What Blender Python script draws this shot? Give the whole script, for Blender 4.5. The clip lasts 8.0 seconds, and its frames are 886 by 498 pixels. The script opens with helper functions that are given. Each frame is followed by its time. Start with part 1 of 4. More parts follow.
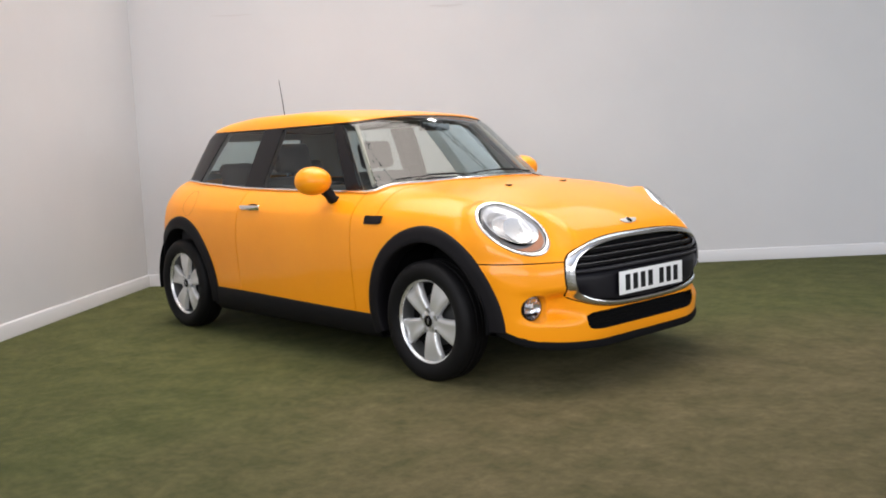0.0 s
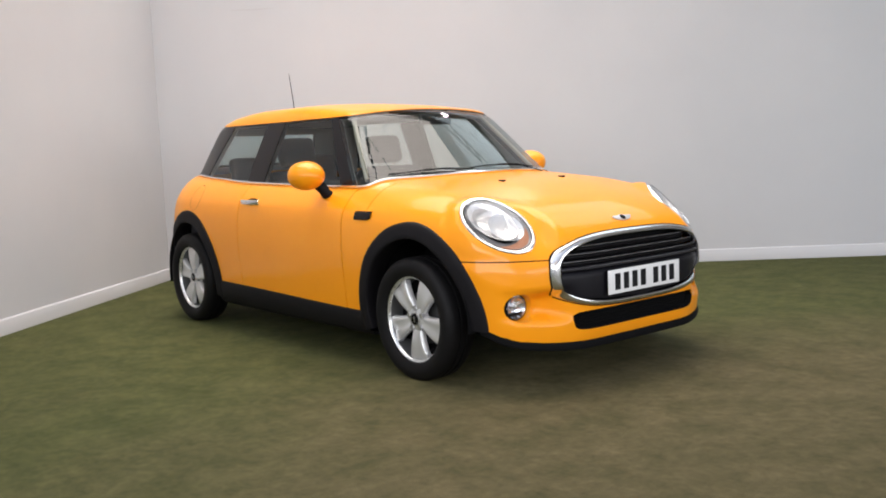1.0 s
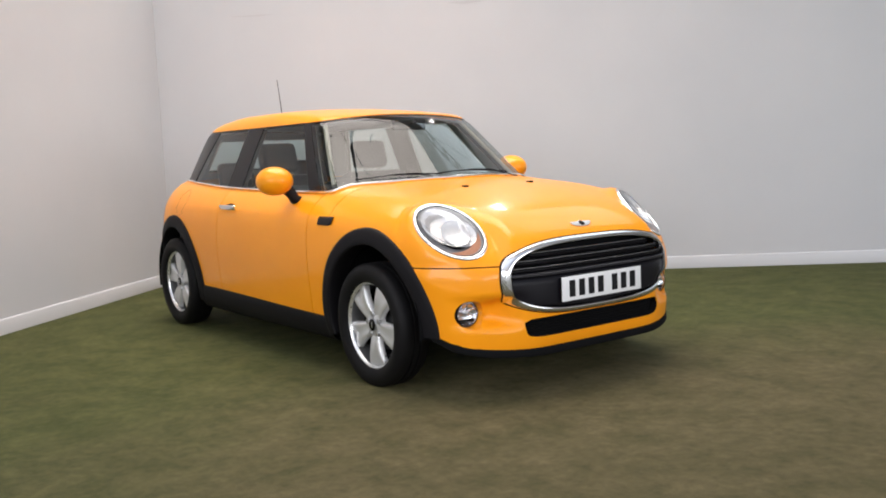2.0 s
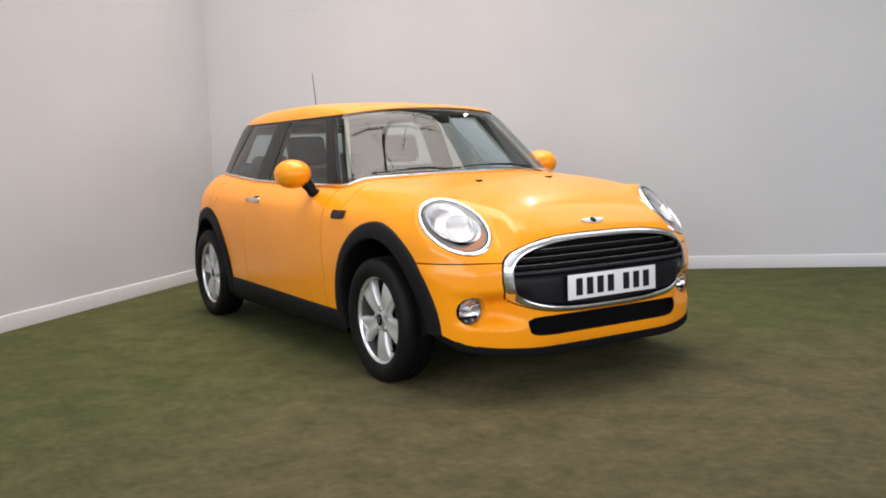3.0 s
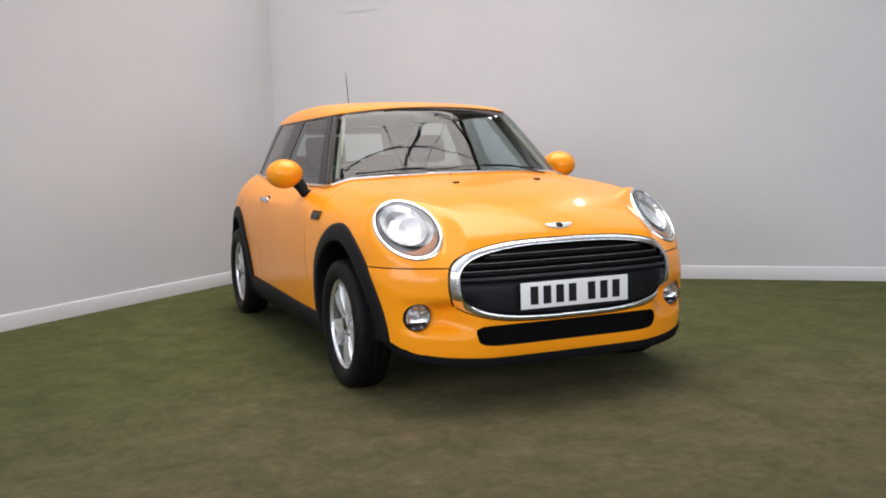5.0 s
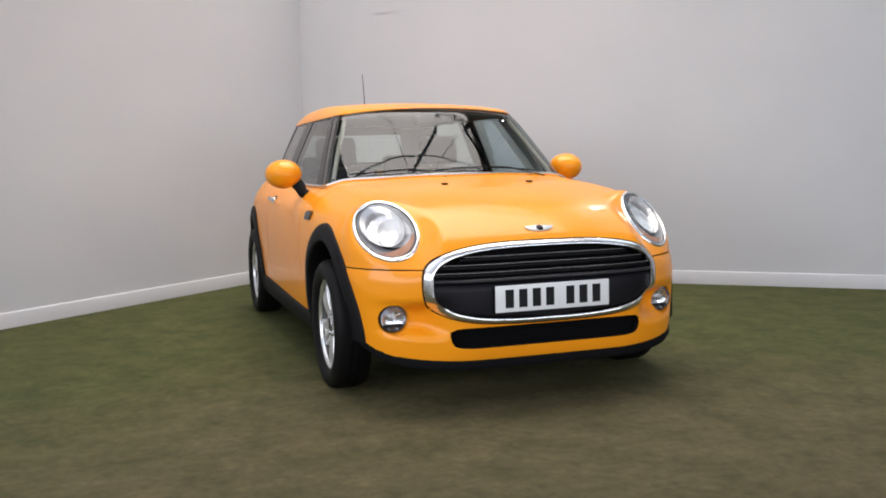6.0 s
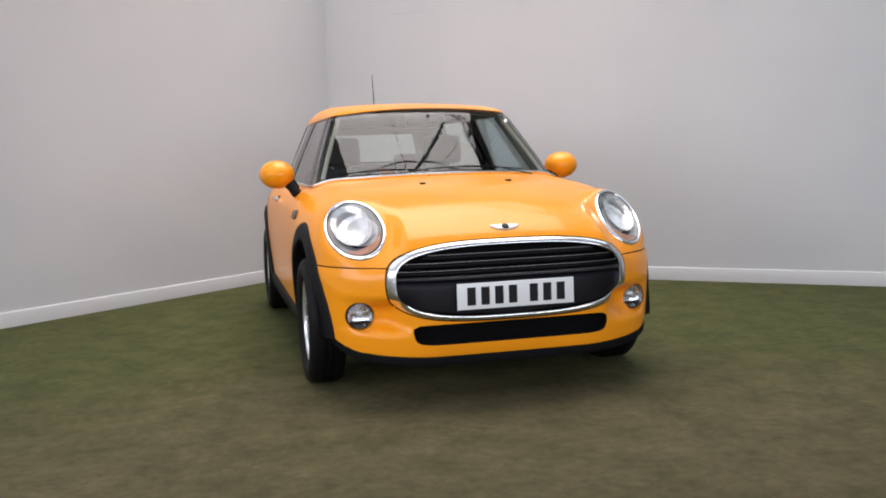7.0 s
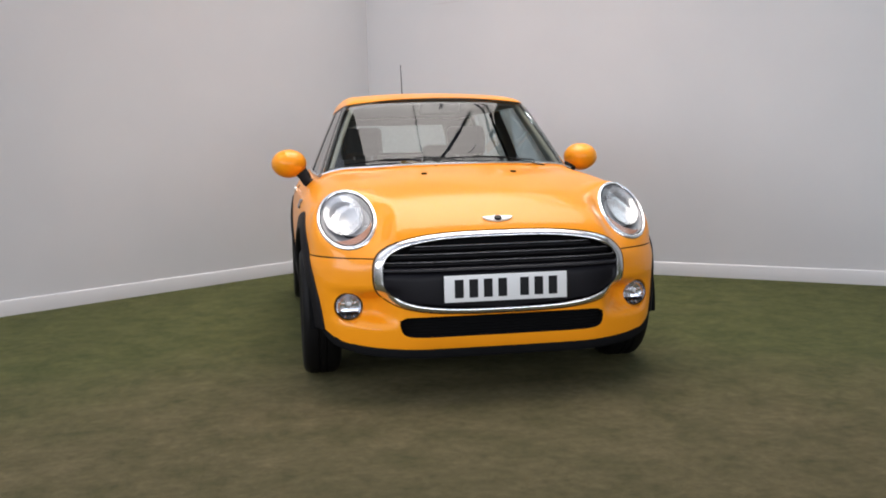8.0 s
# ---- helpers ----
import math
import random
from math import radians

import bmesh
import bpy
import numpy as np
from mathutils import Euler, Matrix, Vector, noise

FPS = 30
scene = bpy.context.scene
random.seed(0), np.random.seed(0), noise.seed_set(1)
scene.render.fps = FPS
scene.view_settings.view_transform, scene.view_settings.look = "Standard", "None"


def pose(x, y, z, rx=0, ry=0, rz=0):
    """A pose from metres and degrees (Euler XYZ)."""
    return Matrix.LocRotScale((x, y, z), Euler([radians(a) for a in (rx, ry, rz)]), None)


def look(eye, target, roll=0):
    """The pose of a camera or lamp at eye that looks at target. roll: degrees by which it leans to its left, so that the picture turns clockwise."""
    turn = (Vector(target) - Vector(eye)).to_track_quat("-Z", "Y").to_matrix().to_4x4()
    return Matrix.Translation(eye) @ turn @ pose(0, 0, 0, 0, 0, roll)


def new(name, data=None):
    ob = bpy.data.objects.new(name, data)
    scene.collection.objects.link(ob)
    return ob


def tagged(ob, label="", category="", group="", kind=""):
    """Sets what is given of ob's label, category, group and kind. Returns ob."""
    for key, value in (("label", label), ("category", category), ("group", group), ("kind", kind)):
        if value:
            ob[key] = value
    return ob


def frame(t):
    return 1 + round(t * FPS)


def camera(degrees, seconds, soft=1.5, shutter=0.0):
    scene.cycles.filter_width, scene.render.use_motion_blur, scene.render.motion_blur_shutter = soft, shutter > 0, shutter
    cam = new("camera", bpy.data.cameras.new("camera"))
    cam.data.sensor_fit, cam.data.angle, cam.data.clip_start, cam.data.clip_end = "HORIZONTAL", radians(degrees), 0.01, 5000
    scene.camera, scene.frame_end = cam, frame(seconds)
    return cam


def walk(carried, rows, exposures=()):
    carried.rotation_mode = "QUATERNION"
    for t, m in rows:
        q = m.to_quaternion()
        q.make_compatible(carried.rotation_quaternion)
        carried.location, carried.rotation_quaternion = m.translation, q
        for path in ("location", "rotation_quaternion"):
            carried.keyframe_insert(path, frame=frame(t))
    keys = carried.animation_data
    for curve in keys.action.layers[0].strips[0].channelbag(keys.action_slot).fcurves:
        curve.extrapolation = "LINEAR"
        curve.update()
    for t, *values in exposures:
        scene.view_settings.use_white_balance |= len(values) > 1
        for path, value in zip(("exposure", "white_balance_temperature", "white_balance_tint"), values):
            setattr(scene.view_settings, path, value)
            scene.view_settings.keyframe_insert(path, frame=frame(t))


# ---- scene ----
cam = camera(50.3, 8.0, 1.85)
PATH = [
    (0, (4.673, -3.84, 1.135), (3.21, -2.493, 0.925), -2.5),
    (0.1, (4.683, -3.807, 1.135), (3.207, -2.474, 0.927), -2.2),
    (0.2, (4.693, -3.773, 1.135), (3.202, -2.457, 0.927), -2.0),
    (0.3, (4.703, -3.739, 1.135), (3.201, -2.437, 0.924), -1.7),
    (0.4, (4.715, -3.706, 1.134), (3.203, -2.413, 0.927), -1.5),
    (0.5, (4.728, -3.674, 1.133), (3.214, -2.384, 0.924), -1.4),
    (0.6, (4.743, -3.643, 1.131), (3.221, -2.363, 0.919), -1.5),
    (0.7, (4.759, -3.614, 1.128), (3.233, -2.339, 0.913), -1.7),
    (0.8, (4.777, -3.584, 1.125), (3.25, -2.311, 0.905), -2.0),
    (0.9, (4.797, -3.554, 1.122), (3.265, -2.288, 0.905), -2.2),
    (1, (4.821, -3.522, 1.12), (3.28, -2.266, 0.904), -2.4),
    (1.1, (4.852, -3.487, 1.119), (3.3, -2.243, 0.903), -2.5),
    (1.2, (4.89, -3.449, 1.119), (3.332, -2.214, 0.904), -2.6),
    (1.3, (4.929, -3.41, 1.118), (3.363, -2.184, 0.908), -2.6),
    (1.4, (4.964, -3.373, 1.118), (3.387, -2.16, 0.911), -2.6),
    (1.5, (4.989, -3.338, 1.117), (3.406, -2.133, 0.911), -2.6),
    (1.6, (5.007, -3.306, 1.115), (3.418, -2.108, 0.911), -2.6),
    (1.7, (5.023, -3.274, 1.114), (3.433, -2.077, 0.911), -2.6),
    (2.8, (5.163, -2.934, 1.093), (3.487, -1.861, 0.89), -2.1),
    (2.9, (5.178, -2.901, 1.091), (3.493, -1.843, 0.889), -2.1),
    (3, (5.194, -2.868, 1.089), (3.501, -1.823, 0.882), -2.1),
    (3.1, (5.216, -2.831, 1.087), (3.512, -1.807, 0.876), -2.1),
    (3.2, (5.246, -2.789, 1.085), (3.532, -1.781, 0.868), -2.2),
    (3.3, (5.278, -2.745, 1.083), (3.558, -1.749, 0.865), -2.3),
    (3.4, (5.308, -2.701, 1.081), (3.581, -1.716, 0.866), -2.3),
    (3.5, (5.331, -2.66, 1.08), (3.598, -1.686, 0.865), -2.4),
    (3.6, (5.344, -2.622, 1.08), (3.606, -1.656, 0.866), -2.4),
    (3.7, (5.352, -2.585, 1.08), (3.611, -1.624, 0.865), -2.5),
    (3.8, (5.356, -2.549, 1.08), (3.607, -1.602, 0.865), -2.5),
    (3.9, (5.36, -2.512, 1.08), (3.604, -1.581, 0.865), -2.5),
    (4, (5.368, -2.473, 1.079), (3.602, -1.559, 0.864), -2.5),
    (4.1, (5.378, -2.432, 1.077), (3.603, -1.535, 0.864), -2.5),
    (4.2, (5.388, -2.391, 1.075), (3.608, -1.504, 0.866), -2.4),
    (5.3, (5.515, -1.931, 1.048), (3.659, -1.209, 0.86), -1.9),
    (5.4, (5.554, -1.903, 1.055), (3.695, -1.19, 0.868), -2.0),
    (5.5, (5.589, -1.876, 1.062), (3.73, -1.163, 0.875), -2.1),
    (5.6, (5.59, -1.838, 1.059), (3.726, -1.135, 0.875), -2.0),
    (5.7, (5.582, -1.798, 1.054), (3.713, -1.108, 0.877), -1.8),
    (5.8, (5.571, -1.757, 1.048), (3.697, -1.083, 0.868), -1.6),
    (5.9, (5.562, -1.717, 1.043), (3.68, -1.066, 0.86), -1.4),
    (6, (5.56, -1.679, 1.039), (3.672, -1.044, 0.855), -1.4),
    (6.1, (5.566, -1.645, 1.037), (3.675, -1.02, 0.852), -1.5),
    (6.2, (5.576, -1.613, 1.035), (3.682, -0.997, 0.848), -1.7),
    (6.3, (5.589, -1.581, 1.034), (3.693, -0.974, 0.844), -2.0),
    (6.4, (5.606, -1.548, 1.034), (3.707, -0.952, 0.836), -2.3),
    (6.5, (5.625, -1.511, 1.034), (3.723, -0.928, 0.831), -2.4),
    (6.6, (5.65, -1.468, 1.035), (3.74, -0.908, 0.836), -2.4),
    (6.7, (5.681, -1.42, 1.038), (3.764, -0.885, 0.84), -2.3),
    (6.8, (5.714, -1.37, 1.041), (3.792, -0.852, 0.848), -2.1),
    (6.9, (5.743, -1.322, 1.042), (3.817, -0.817, 0.852), -2.0),
    (7, (5.763, -1.278, 1.042), (3.834, -0.784, 0.855), -1.9),
    (7.1, (5.773, -1.24, 1.039), (3.84, -0.758, 0.856), -2.0),
    (7.2, (5.775, -1.206, 1.033), (3.84, -0.733, 0.852), -2.1),
    (7.3, (5.773, -1.173, 1.027), (3.836, -0.707, 0.841), -2.3),
    (7.4, (5.769, -1.14, 1.021), (3.83, -0.688, 0.837), -2.4),
    (7.5, (5.768, -1.105, 1.017), (3.823, -0.678, 0.832), -2.4),
    (7.6, (5.769, -1.067, 1.015), (3.82, -0.662, 0.823), -2.3),
    (7.7, (5.769, -1.028, 1.015), (3.815, -0.646, 0.821), -2.1),
    (7.8, (5.769, -0.989, 1.016), (3.813, -0.62, 0.822), -1.9),
    (7.9, (5.77, -0.949, 1.017), (3.81, -0.597, 0.822), -1.7),
    (8, (5.77, -0.909, 1.017), (3.808, -0.572, 0.82), -1.4),
]
walk(cam, [(t, look(eye, target, roll)) for t, eye, target, roll in PATH], [(0, 0.41, 6580, 12), (3.5, 0.30, 6570, 12), (5.5, 0.20, 6360, 12), (8.0, 0.15, 6330, 12)])

# ---- light ----
world = bpy.data.worlds.new("world")
scene.world = world
world.use_nodes = True
WN = world.node_tree.nodes
sky = WN.new("ShaderNodeTexSky")
sky.sky_type, sky.sun_disc, sky.sun_elevation, sky.sun_rotation = "NISHITA", False, radians(40), radians(200)
world.node_tree.links.new(sky.outputs[0], WN["Background"].inputs[0])
WN["Background"].inputs[1].default_value = 0.1

CORNER = Vector((-3.50, -0.01, 0.0))
DIR_R = Vector((math.cos(radians(47.5)), math.sin(radians(47.5)), 0))
DIR_L = Vector((math.cos(radians(-48.2)), math.sin(radians(-48.2)), 0))
HIGH = 4.9


def area(name, x, y, z, sx, sy, power, colour, rz=0.0):
    d = bpy.data.lights.new(name, "AREA")
    d.shape, d.size, d.size_y, d.energy, d.color = "RECTANGLE", sx, sy, power, colour
    ob = new(name, d)
    ob.matrix_basis = pose(x, y, z, 0, 0, rz)
    return ob


# daylight from the bright roof; the second and third panels are unseen, added fill
ROOF_AND_FILL = [(-0.6, 0.25, 5.0, 3.9), (2.0, -4.6, 7.0, 4.6), (6.6, 0.5, 5.0, 8.5), (0.35, 4.3, 3.1, 3.0)]
POWERS = [158, 58, 46, 46]
SPREADS = [115, 130, 130, 180]
TINTS = [(1.0, 0.92, 0.825), (0.94, 0.965, 1.0), (0.95, 0.97, 1.0), (0.84, 0.97, 1.0)]
for (lx, ly, sx, sy), power, spread, tint in zip(ROOF_AND_FILL, POWERS, SPREADS, TINTS):
    area("roof_and_fill_light", lx, ly, HIGH - 0.002, sx, sy, power, tint).data.spread = radians(spread)
# two unseen fill lights, added as long bands in the hall's far walls
FILL_BANDS = {"south": (0.0, 9.0, 1.7, 4.0), "east": (-5.5, 5.5, 1.3, 3.1)}
w0, w1, z0, z1 = FILL_BANDS["south"]
south = area("fill_band_light", 0, 0, 0, w1 - w0, z1 - z0, 280, (0.96, 0.975, 1.0))
south.matrix_basis = pose((w0 + w1) / 2, -7.52, (z0 + z1) / 2, 90, 0, 0)
w0, w1, z0, z1 = FILL_BANDS["east"]
east = area("fill_band_light", 0, 0, 0, w1 - w0, z1 - z0, 280, (0.96, 0.975, 1.0))
east.matrix_basis = pose(9.82, (w0 + w1) / 2, (z0 + z1) / 2, 90, 0, 90)
# two bright hanging lamps
HANGING = [(-2.10, 3.45), (-1.50, 3.20)]
for hx, hy in HANGING:
    d = bpy.data.lights.new("lamp_bulb", "AREA")
    d.shape, d.size, d.energy, d.color = "DISK", 0.13, 12, (1.0, 0.97, 0.92)
    new("lamp_bulb", d).matrix_basis = pose(hx, hy, 4.345)


# ---- materials ----
class Mat:
    """A node material with short ways to wire it."""

    def __init__(self, name, colour=(0.5, 0.5, 0.5), rough=0.5, metal=0.0):
        self.m = bpy.data.materials.new(name)
        self.m.use_nodes = True
        self.t = self.m.node_tree
        self.b = self.t.nodes["Principled BSDF"]
        self.out = self.t.nodes["Material Output"]
        self.set("Base Color", (*colour, 1))
        self.set("Roughness", rough)
        self.set("Metallic", metal)
        self.co = None

    def set(self, key, value):
        self.b.inputs[key].default_value = value
        return self

    def add(self, kind, **values):
        n = self.t.nodes.new(kind)
        for k, v in values.items():
            n.inputs[k.replace("_", " ")].default_value = v
        return n

    def wire(self, a, b):
        self.t.links.new(a, b)

    def place(self):
        if self.co is None:
            self.co = self.t.nodes.new("ShaderNodeTexCoord").outputs["Object"]
        return self.co

    def noise(self, scale, detail=4.0, rough=0.55, stretch=None):
        n = self.add("ShaderNodeTexNoise", Scale=scale, Detail=detail, Roughness=rough)
        co = self.place()
        if stretch:
            mp = self.add("ShaderNodeMapping")
            mp.inputs["Scale"].default_value = stretch
            self.wire(co, mp.inputs["Vector"])
            co = mp.outputs["Vector"]
        self.wire(co, n.inputs["Vector"])
        return n.outputs["Fac"]

    def ramp(self, fac, stops):
        r = self.t.nodes.new("ShaderNodeValToRGB")
        e = r.color_ramp.elements
        while len(e) < len(stops):
            e.new(0.5)
        for el, (p, c) in zip(e, stops):
            el.position, el.color = p, (*c, 1) if len(c) == 3 else c
        self.wire(fac, r.inputs["Fac"])
        return r.outputs["Color"]

    def mix(self, fac, a, b, mode="MIX"):
        n = self.t.nodes.new("ShaderNodeMix")
        n.data_type, n.blend_type = "RGBA", mode
        for sock, v in ((n.inputs["Factor"], fac), (n.inputs["A"], a), (n.inputs["B"], b)):
            if hasattr(v, "is_output"):
                self.wire(v, sock)
            else:
                sock.default_value = v if isinstance(v, float) else (*v, 1)
        return n.outputs["Result"]

    def colour(self, sock):
        self.wire(sock, self.b.inputs["Base Color"])
        return self

    def rough(self, fac, lo, hi):
        n = self.add("ShaderNodeMapRange")
        n.inputs["To Min"].default_value, n.inputs["To Max"].default_value = lo, hi
        self.wire(fac, n.inputs["Value"])
        self.wire(n.outputs[0], self.b.inputs["Roughness"])
        return self

    def bump(self, fac, strength, distance):
        n = self.add("ShaderNodeBump", Strength=strength, Distance=distance)
        self.wire(fac, n.inputs["Height"])
        self.wire(n.outputs["Normal"], self.b.inputs["Normal"])
        return self


def glass(name, tint, gloss=0.0):
    """Thin glass: a tinted clear pane with a Fresnel gloss."""
    k = Mat(name)
    clear = k.add("ShaderNodeBsdfTransparent", Color=(*tint, 1))
    shine = k.add("ShaderNodeBsdfGlossy", Color=(1, 1, 1, 1), Roughness=0.01)
    facing = k.add("ShaderNodeLayerWeight", Blend=0.5)
    fres = k.t.nodes.new("ShaderNodeMath")
    fres.operation = "POWER"
    fres.inputs[1].default_value = 5.0
    k.wire(facing.outputs["Facing"], fres.inputs[0])
    gain = k.t.nodes.new("ShaderNodeMath")
    gain.operation, gain.use_clamp = "MULTIPLY_ADD", True
    gain.inputs[1].default_value, gain.inputs[2].default_value = 0.95, gloss
    k.wire(fres.outputs[0], gain.inputs[0])
    both = k.t.nodes.new("ShaderNodeMixShader")
    k.wire(gain.outputs[0], both.inputs[0])
    k.wire(clear.outputs[0], both.inputs[1])
    k.wire(shine.outputs[0], both.inputs[2])
    k.wire(both.outputs[0], k.out.inputs["Surface"])
    return k.m


def paint_material():
    k = Mat("orange_paint", (0.92, 0.318, 0.007), 0.32)
    k.colour(k.ramp(k.noise(3.0, 2), [(0.3, (0.91, 0.312, 0.0065)), (0.7, (0.94, 0.328, 0.0085))]))
    k.set("Coat Weight", 0.30).set("Coat Roughness", 0.06).set("Specular IOR Level", 0.25)
    k.bump(k.noise(900, 1), 0.02, 0.0005)
    return k.m


def plain(name, colour, rough, metal=0.0, grain=0.0, scale=200, coat=0.0, spec=0.5, depth=0.001):
    k = Mat(name, colour, rough, metal)
    k.set("Specular IOR Level", spec)
    n = k.noise(scale, 3)
    k.rough(n, max(rough - 0.07, 0.0), min(rough + 0.09, 1.0))
    if grain:
        k.bump(n, grain, depth)
    if coat:
        k.set("Coat Weight", coat).set("Coat Roughness", 0.05)
    return k.m


def wall_material():
    k = Mat("white_wall_paint", (0.78, 0.77, 0.76), 0.6)
    big, fine = k.noise(0.7, 5), k.noise(60, 4)
    k.colour(k.ramp(big, [(0.3, (0.520, 0.524, 0.542)), (0.7, (0.570, 0.568, 0.580))]))
    k.rough(fine, 0.5, 0.72)
    k.bump(fine, 0.12, 0.002)
    return k.m


def turf_material():
    """Olive turf, browner in a blurred round patch ahead of the car."""
    k = Mat("turf", (0.09, 0.1, 0.03), 0.9)
    mid, fine, clump = k.noise(4.5, 6, 0.65), k.noise(170, 4, 0.7), k.noise(20, 6, 0.7)
    mp = k.add("ShaderNodeMapping")
    mp.inputs["Location"].default_value = (-1.09, 0.15, 0.0)
    mp.inputs["Scale"].default_value = (0.30, 0.30, 0.30)
    k.wire(k.place(), mp.inputs["Vector"])
    ball = k.t.nodes.new("ShaderNodeTexGradient")
    ball.gradient_type = "SPHERICAL"
    k.wire(mp.outputs["Vector"], ball.inputs["Vector"])
    # how brown the turf is: the round falloff plus noise
    worn = k.t.nodes.new("ShaderNodeMath")
    worn.operation = "MULTIPLY_ADD"
    k.wire(k.noise(0.9, 5, 0.6), worn.inputs[0])
    worn.inputs[1].default_value = 0.55
    k.wire(ball.outputs["Fac"], worn.inputs[2])
    base = k.ramp(worn.outputs[0], [(0.28, (0.071, 0.077, 0.028)), (0.75, (0.105, 0.088, 0.047))])
    one = k.mix(1.0, base, k.ramp(mid, [(0.32, (0.71, 0.76, 0.63)), (0.68, (1.27, 1.22, 1.22))]), "MULTIPLY")
    two = k.mix(1.0, one, k.ramp(clump, [(0.3, (0.72, 0.74, 0.68)), (0.7, (1.25, 1.23, 1.20))]), "MULTIPLY")
    k.colour(k.mix(1.0, two, k.ramp(fine, [(0.3, (0.78, 0.80, 0.74)), (0.7, (1.19, 1.18, 1.14))]), "MULTIPLY"))
    k.bump(fine, 0.7, 0.012)
    k.set("Specular IOR Level", 0.2)
    return k.m


PAINT = paint_material()
CLAD = plain("black_plastic", (0.0070, 0.0064, 0.0078), 0.6, grain=0.15, scale=500, spec=0.14)
GLOSSY_BLACK = plain("gloss_black", (0.007, 0.006, 0.0075), 0.16, spec=0.18)
DARK = plain("dark_underside", (0.005, 0.005, 0.0055), 0.85, spec=0.1)
CHROME = plain("chrome", (0.93, 0.93, 0.94), 0.20, 1.0)
SURROUND = plain("grille_chrome", (0.74, 0.74, 0.75), 0.2, 1.0)
SATIN = plain("satin_metal", (0.55, 0.55, 0.56), 0.32, 1.0)
ALLOY = plain("alloy", (0.70, 0.695, 0.69), 0.34, 0.6, scale=90)
# alloy barrel coloured dark, for the shade behind the spokes
BARREL_SHADE = plain("rim_barrel_shade", (0.17, 0.17, 0.17), 0.45, 0.7)
LIP = plain("bright_rim_edge", (0.80, 0.80, 0.80), 0.28, 0.85, scale=90)
SILVER = plain("bright_silver", (0.66, 0.66, 0.67), 0.3, 0.35, coat=0.4)
RUBBER = plain("tyre_rubber", (0.0045, 0.0042, 0.0046), 0.58, grain=0.15, scale=350, spec=0.18)
FABRIC = plain("dark_fabric", (0.048, 0.049, 0.055), 0.9, grain=0.4, scale=600)
TRIM = plain("dark_trim", (0.03, 0.03, 0.034), 0.6, grain=0.2, scale=400)
CREAM = plain("cream_trim", (0.50, 0.45, 0.38), 0.7, grain=0.1, scale=400)
LINER = plain("pale_headlining", (0.36, 0.345, 0.32), 0.9, grain=0.2, scale=400)
PANEL = plain("panel_plastic", (0.006, 0.0055, 0.008), 0.45, grain=0.2, scale=600, spec=0.2)
SLAT = plain("slat_plastic", (0.004, 0.0035, 0.0045), 0.35, spec=0.12)
SLAT_EDGE = plain("slat_edge_metal", (0.42, 0.41, 0.43), 0.24, 0.8)
# paler than the panel: the highlight on its ledge is put into the grey
LIP_HIGHLIGHT = plain("panel_edge_highlight", (0.022, 0.021, 0.025), 0.4, spec=0.35)
WHITE_PLATE = plain("plate_white", (0.80, 0.80, 0.80), 0.35)
BLACK_INK = plain("plate_black", (0.010, 0.010, 0.012), 0.45, spec=0.2)
GLASS = glass("window_glass", (0.60, 0.68, 0.68), 0.03)
SCREEN = glass("windscreen_glass", (0.57, 0.615, 0.605), 0.037)
FOG_BOWL = plain("fog_lamp_bowl", (0.78, 0.80, 0.84), 0.15, 0.92, grain=0.9, scale=70)
LENS = glass("clear_lens", (0.96, 0.965, 0.97), 0.022)
REFLECTOR = plain("lamp_reflector", (0.74, 0.735, 0.74), 0.18, 0.65, grain=1.0, scale=42, depth=0.006)
SIDE_BOWL = plain("lamp_side_bowl", (0.64, 0.64, 0.65), 0.28, 0.4, grain=0.7, scale=30, depth=0.004)
AMBER = plain("amber_lens", (0.42, 0.19, 0.11), 0.3, coat=0.5)
BEZEL = plain("lamp_bezel", (0.26, 0.255, 0.26), 0.36, 0.35)
WALL = wall_material()
JOINT_GREY = plain("joint_paint", (0.505, 0.50, 0.51), 0.7)
SKIRT = plain("skirting_paint", (0.555, 0.555, 0.57), 0.4, grain=0.05, scale=60)
TURF = turf_material()
CEIL = plain("roof_lining", (0.62, 0.57, 0.52), 0.8, grain=0.1, scale=20)
STEEL = plain("dark_steel", (0.05, 0.05, 0.05), 0.5, 0.3)


# ---- mesh helpers ----
def mesh_of(name, verts, faces, material, normals=None, smooth=True):
    me = bpy.data.meshes.new(name)
    me.from_pydata([tuple(v) for v in verts], [], faces)
    me.materials.append(material)
    if smooth:
        me.polygons.foreach_set("use_smooth", [True] * len(me.polygons))
    me.update()
    if normals is not None:
        me.normals_split_custom_set_from_vertices([tuple(n) for n in normals])
    return me


def put(name, me, parent=None, label=""):
    ob = new(name, me)
    if parent is not None:
        ob.parent = parent
    return tagged(ob, label)


def part(name, bm, material, parent, label="", smooth=30.0):
    """Links a bmesh as one mesh object under a thing or a part."""
    bmesh.ops.recalc_face_normals(bm, faces=bm.faces)
    me = bpy.data.meshes.new(name)
    for f in bm.faces:
        f.smooth = True
    for e in bm.edges:
        if len(e.link_faces) == 2 and e.calc_face_angle(0.0) > radians(smooth):
            e.smooth = False
    bm.to_mesh(me)
    bm.free()
    me.materials.append(material)
    return put(name, me, parent, label)


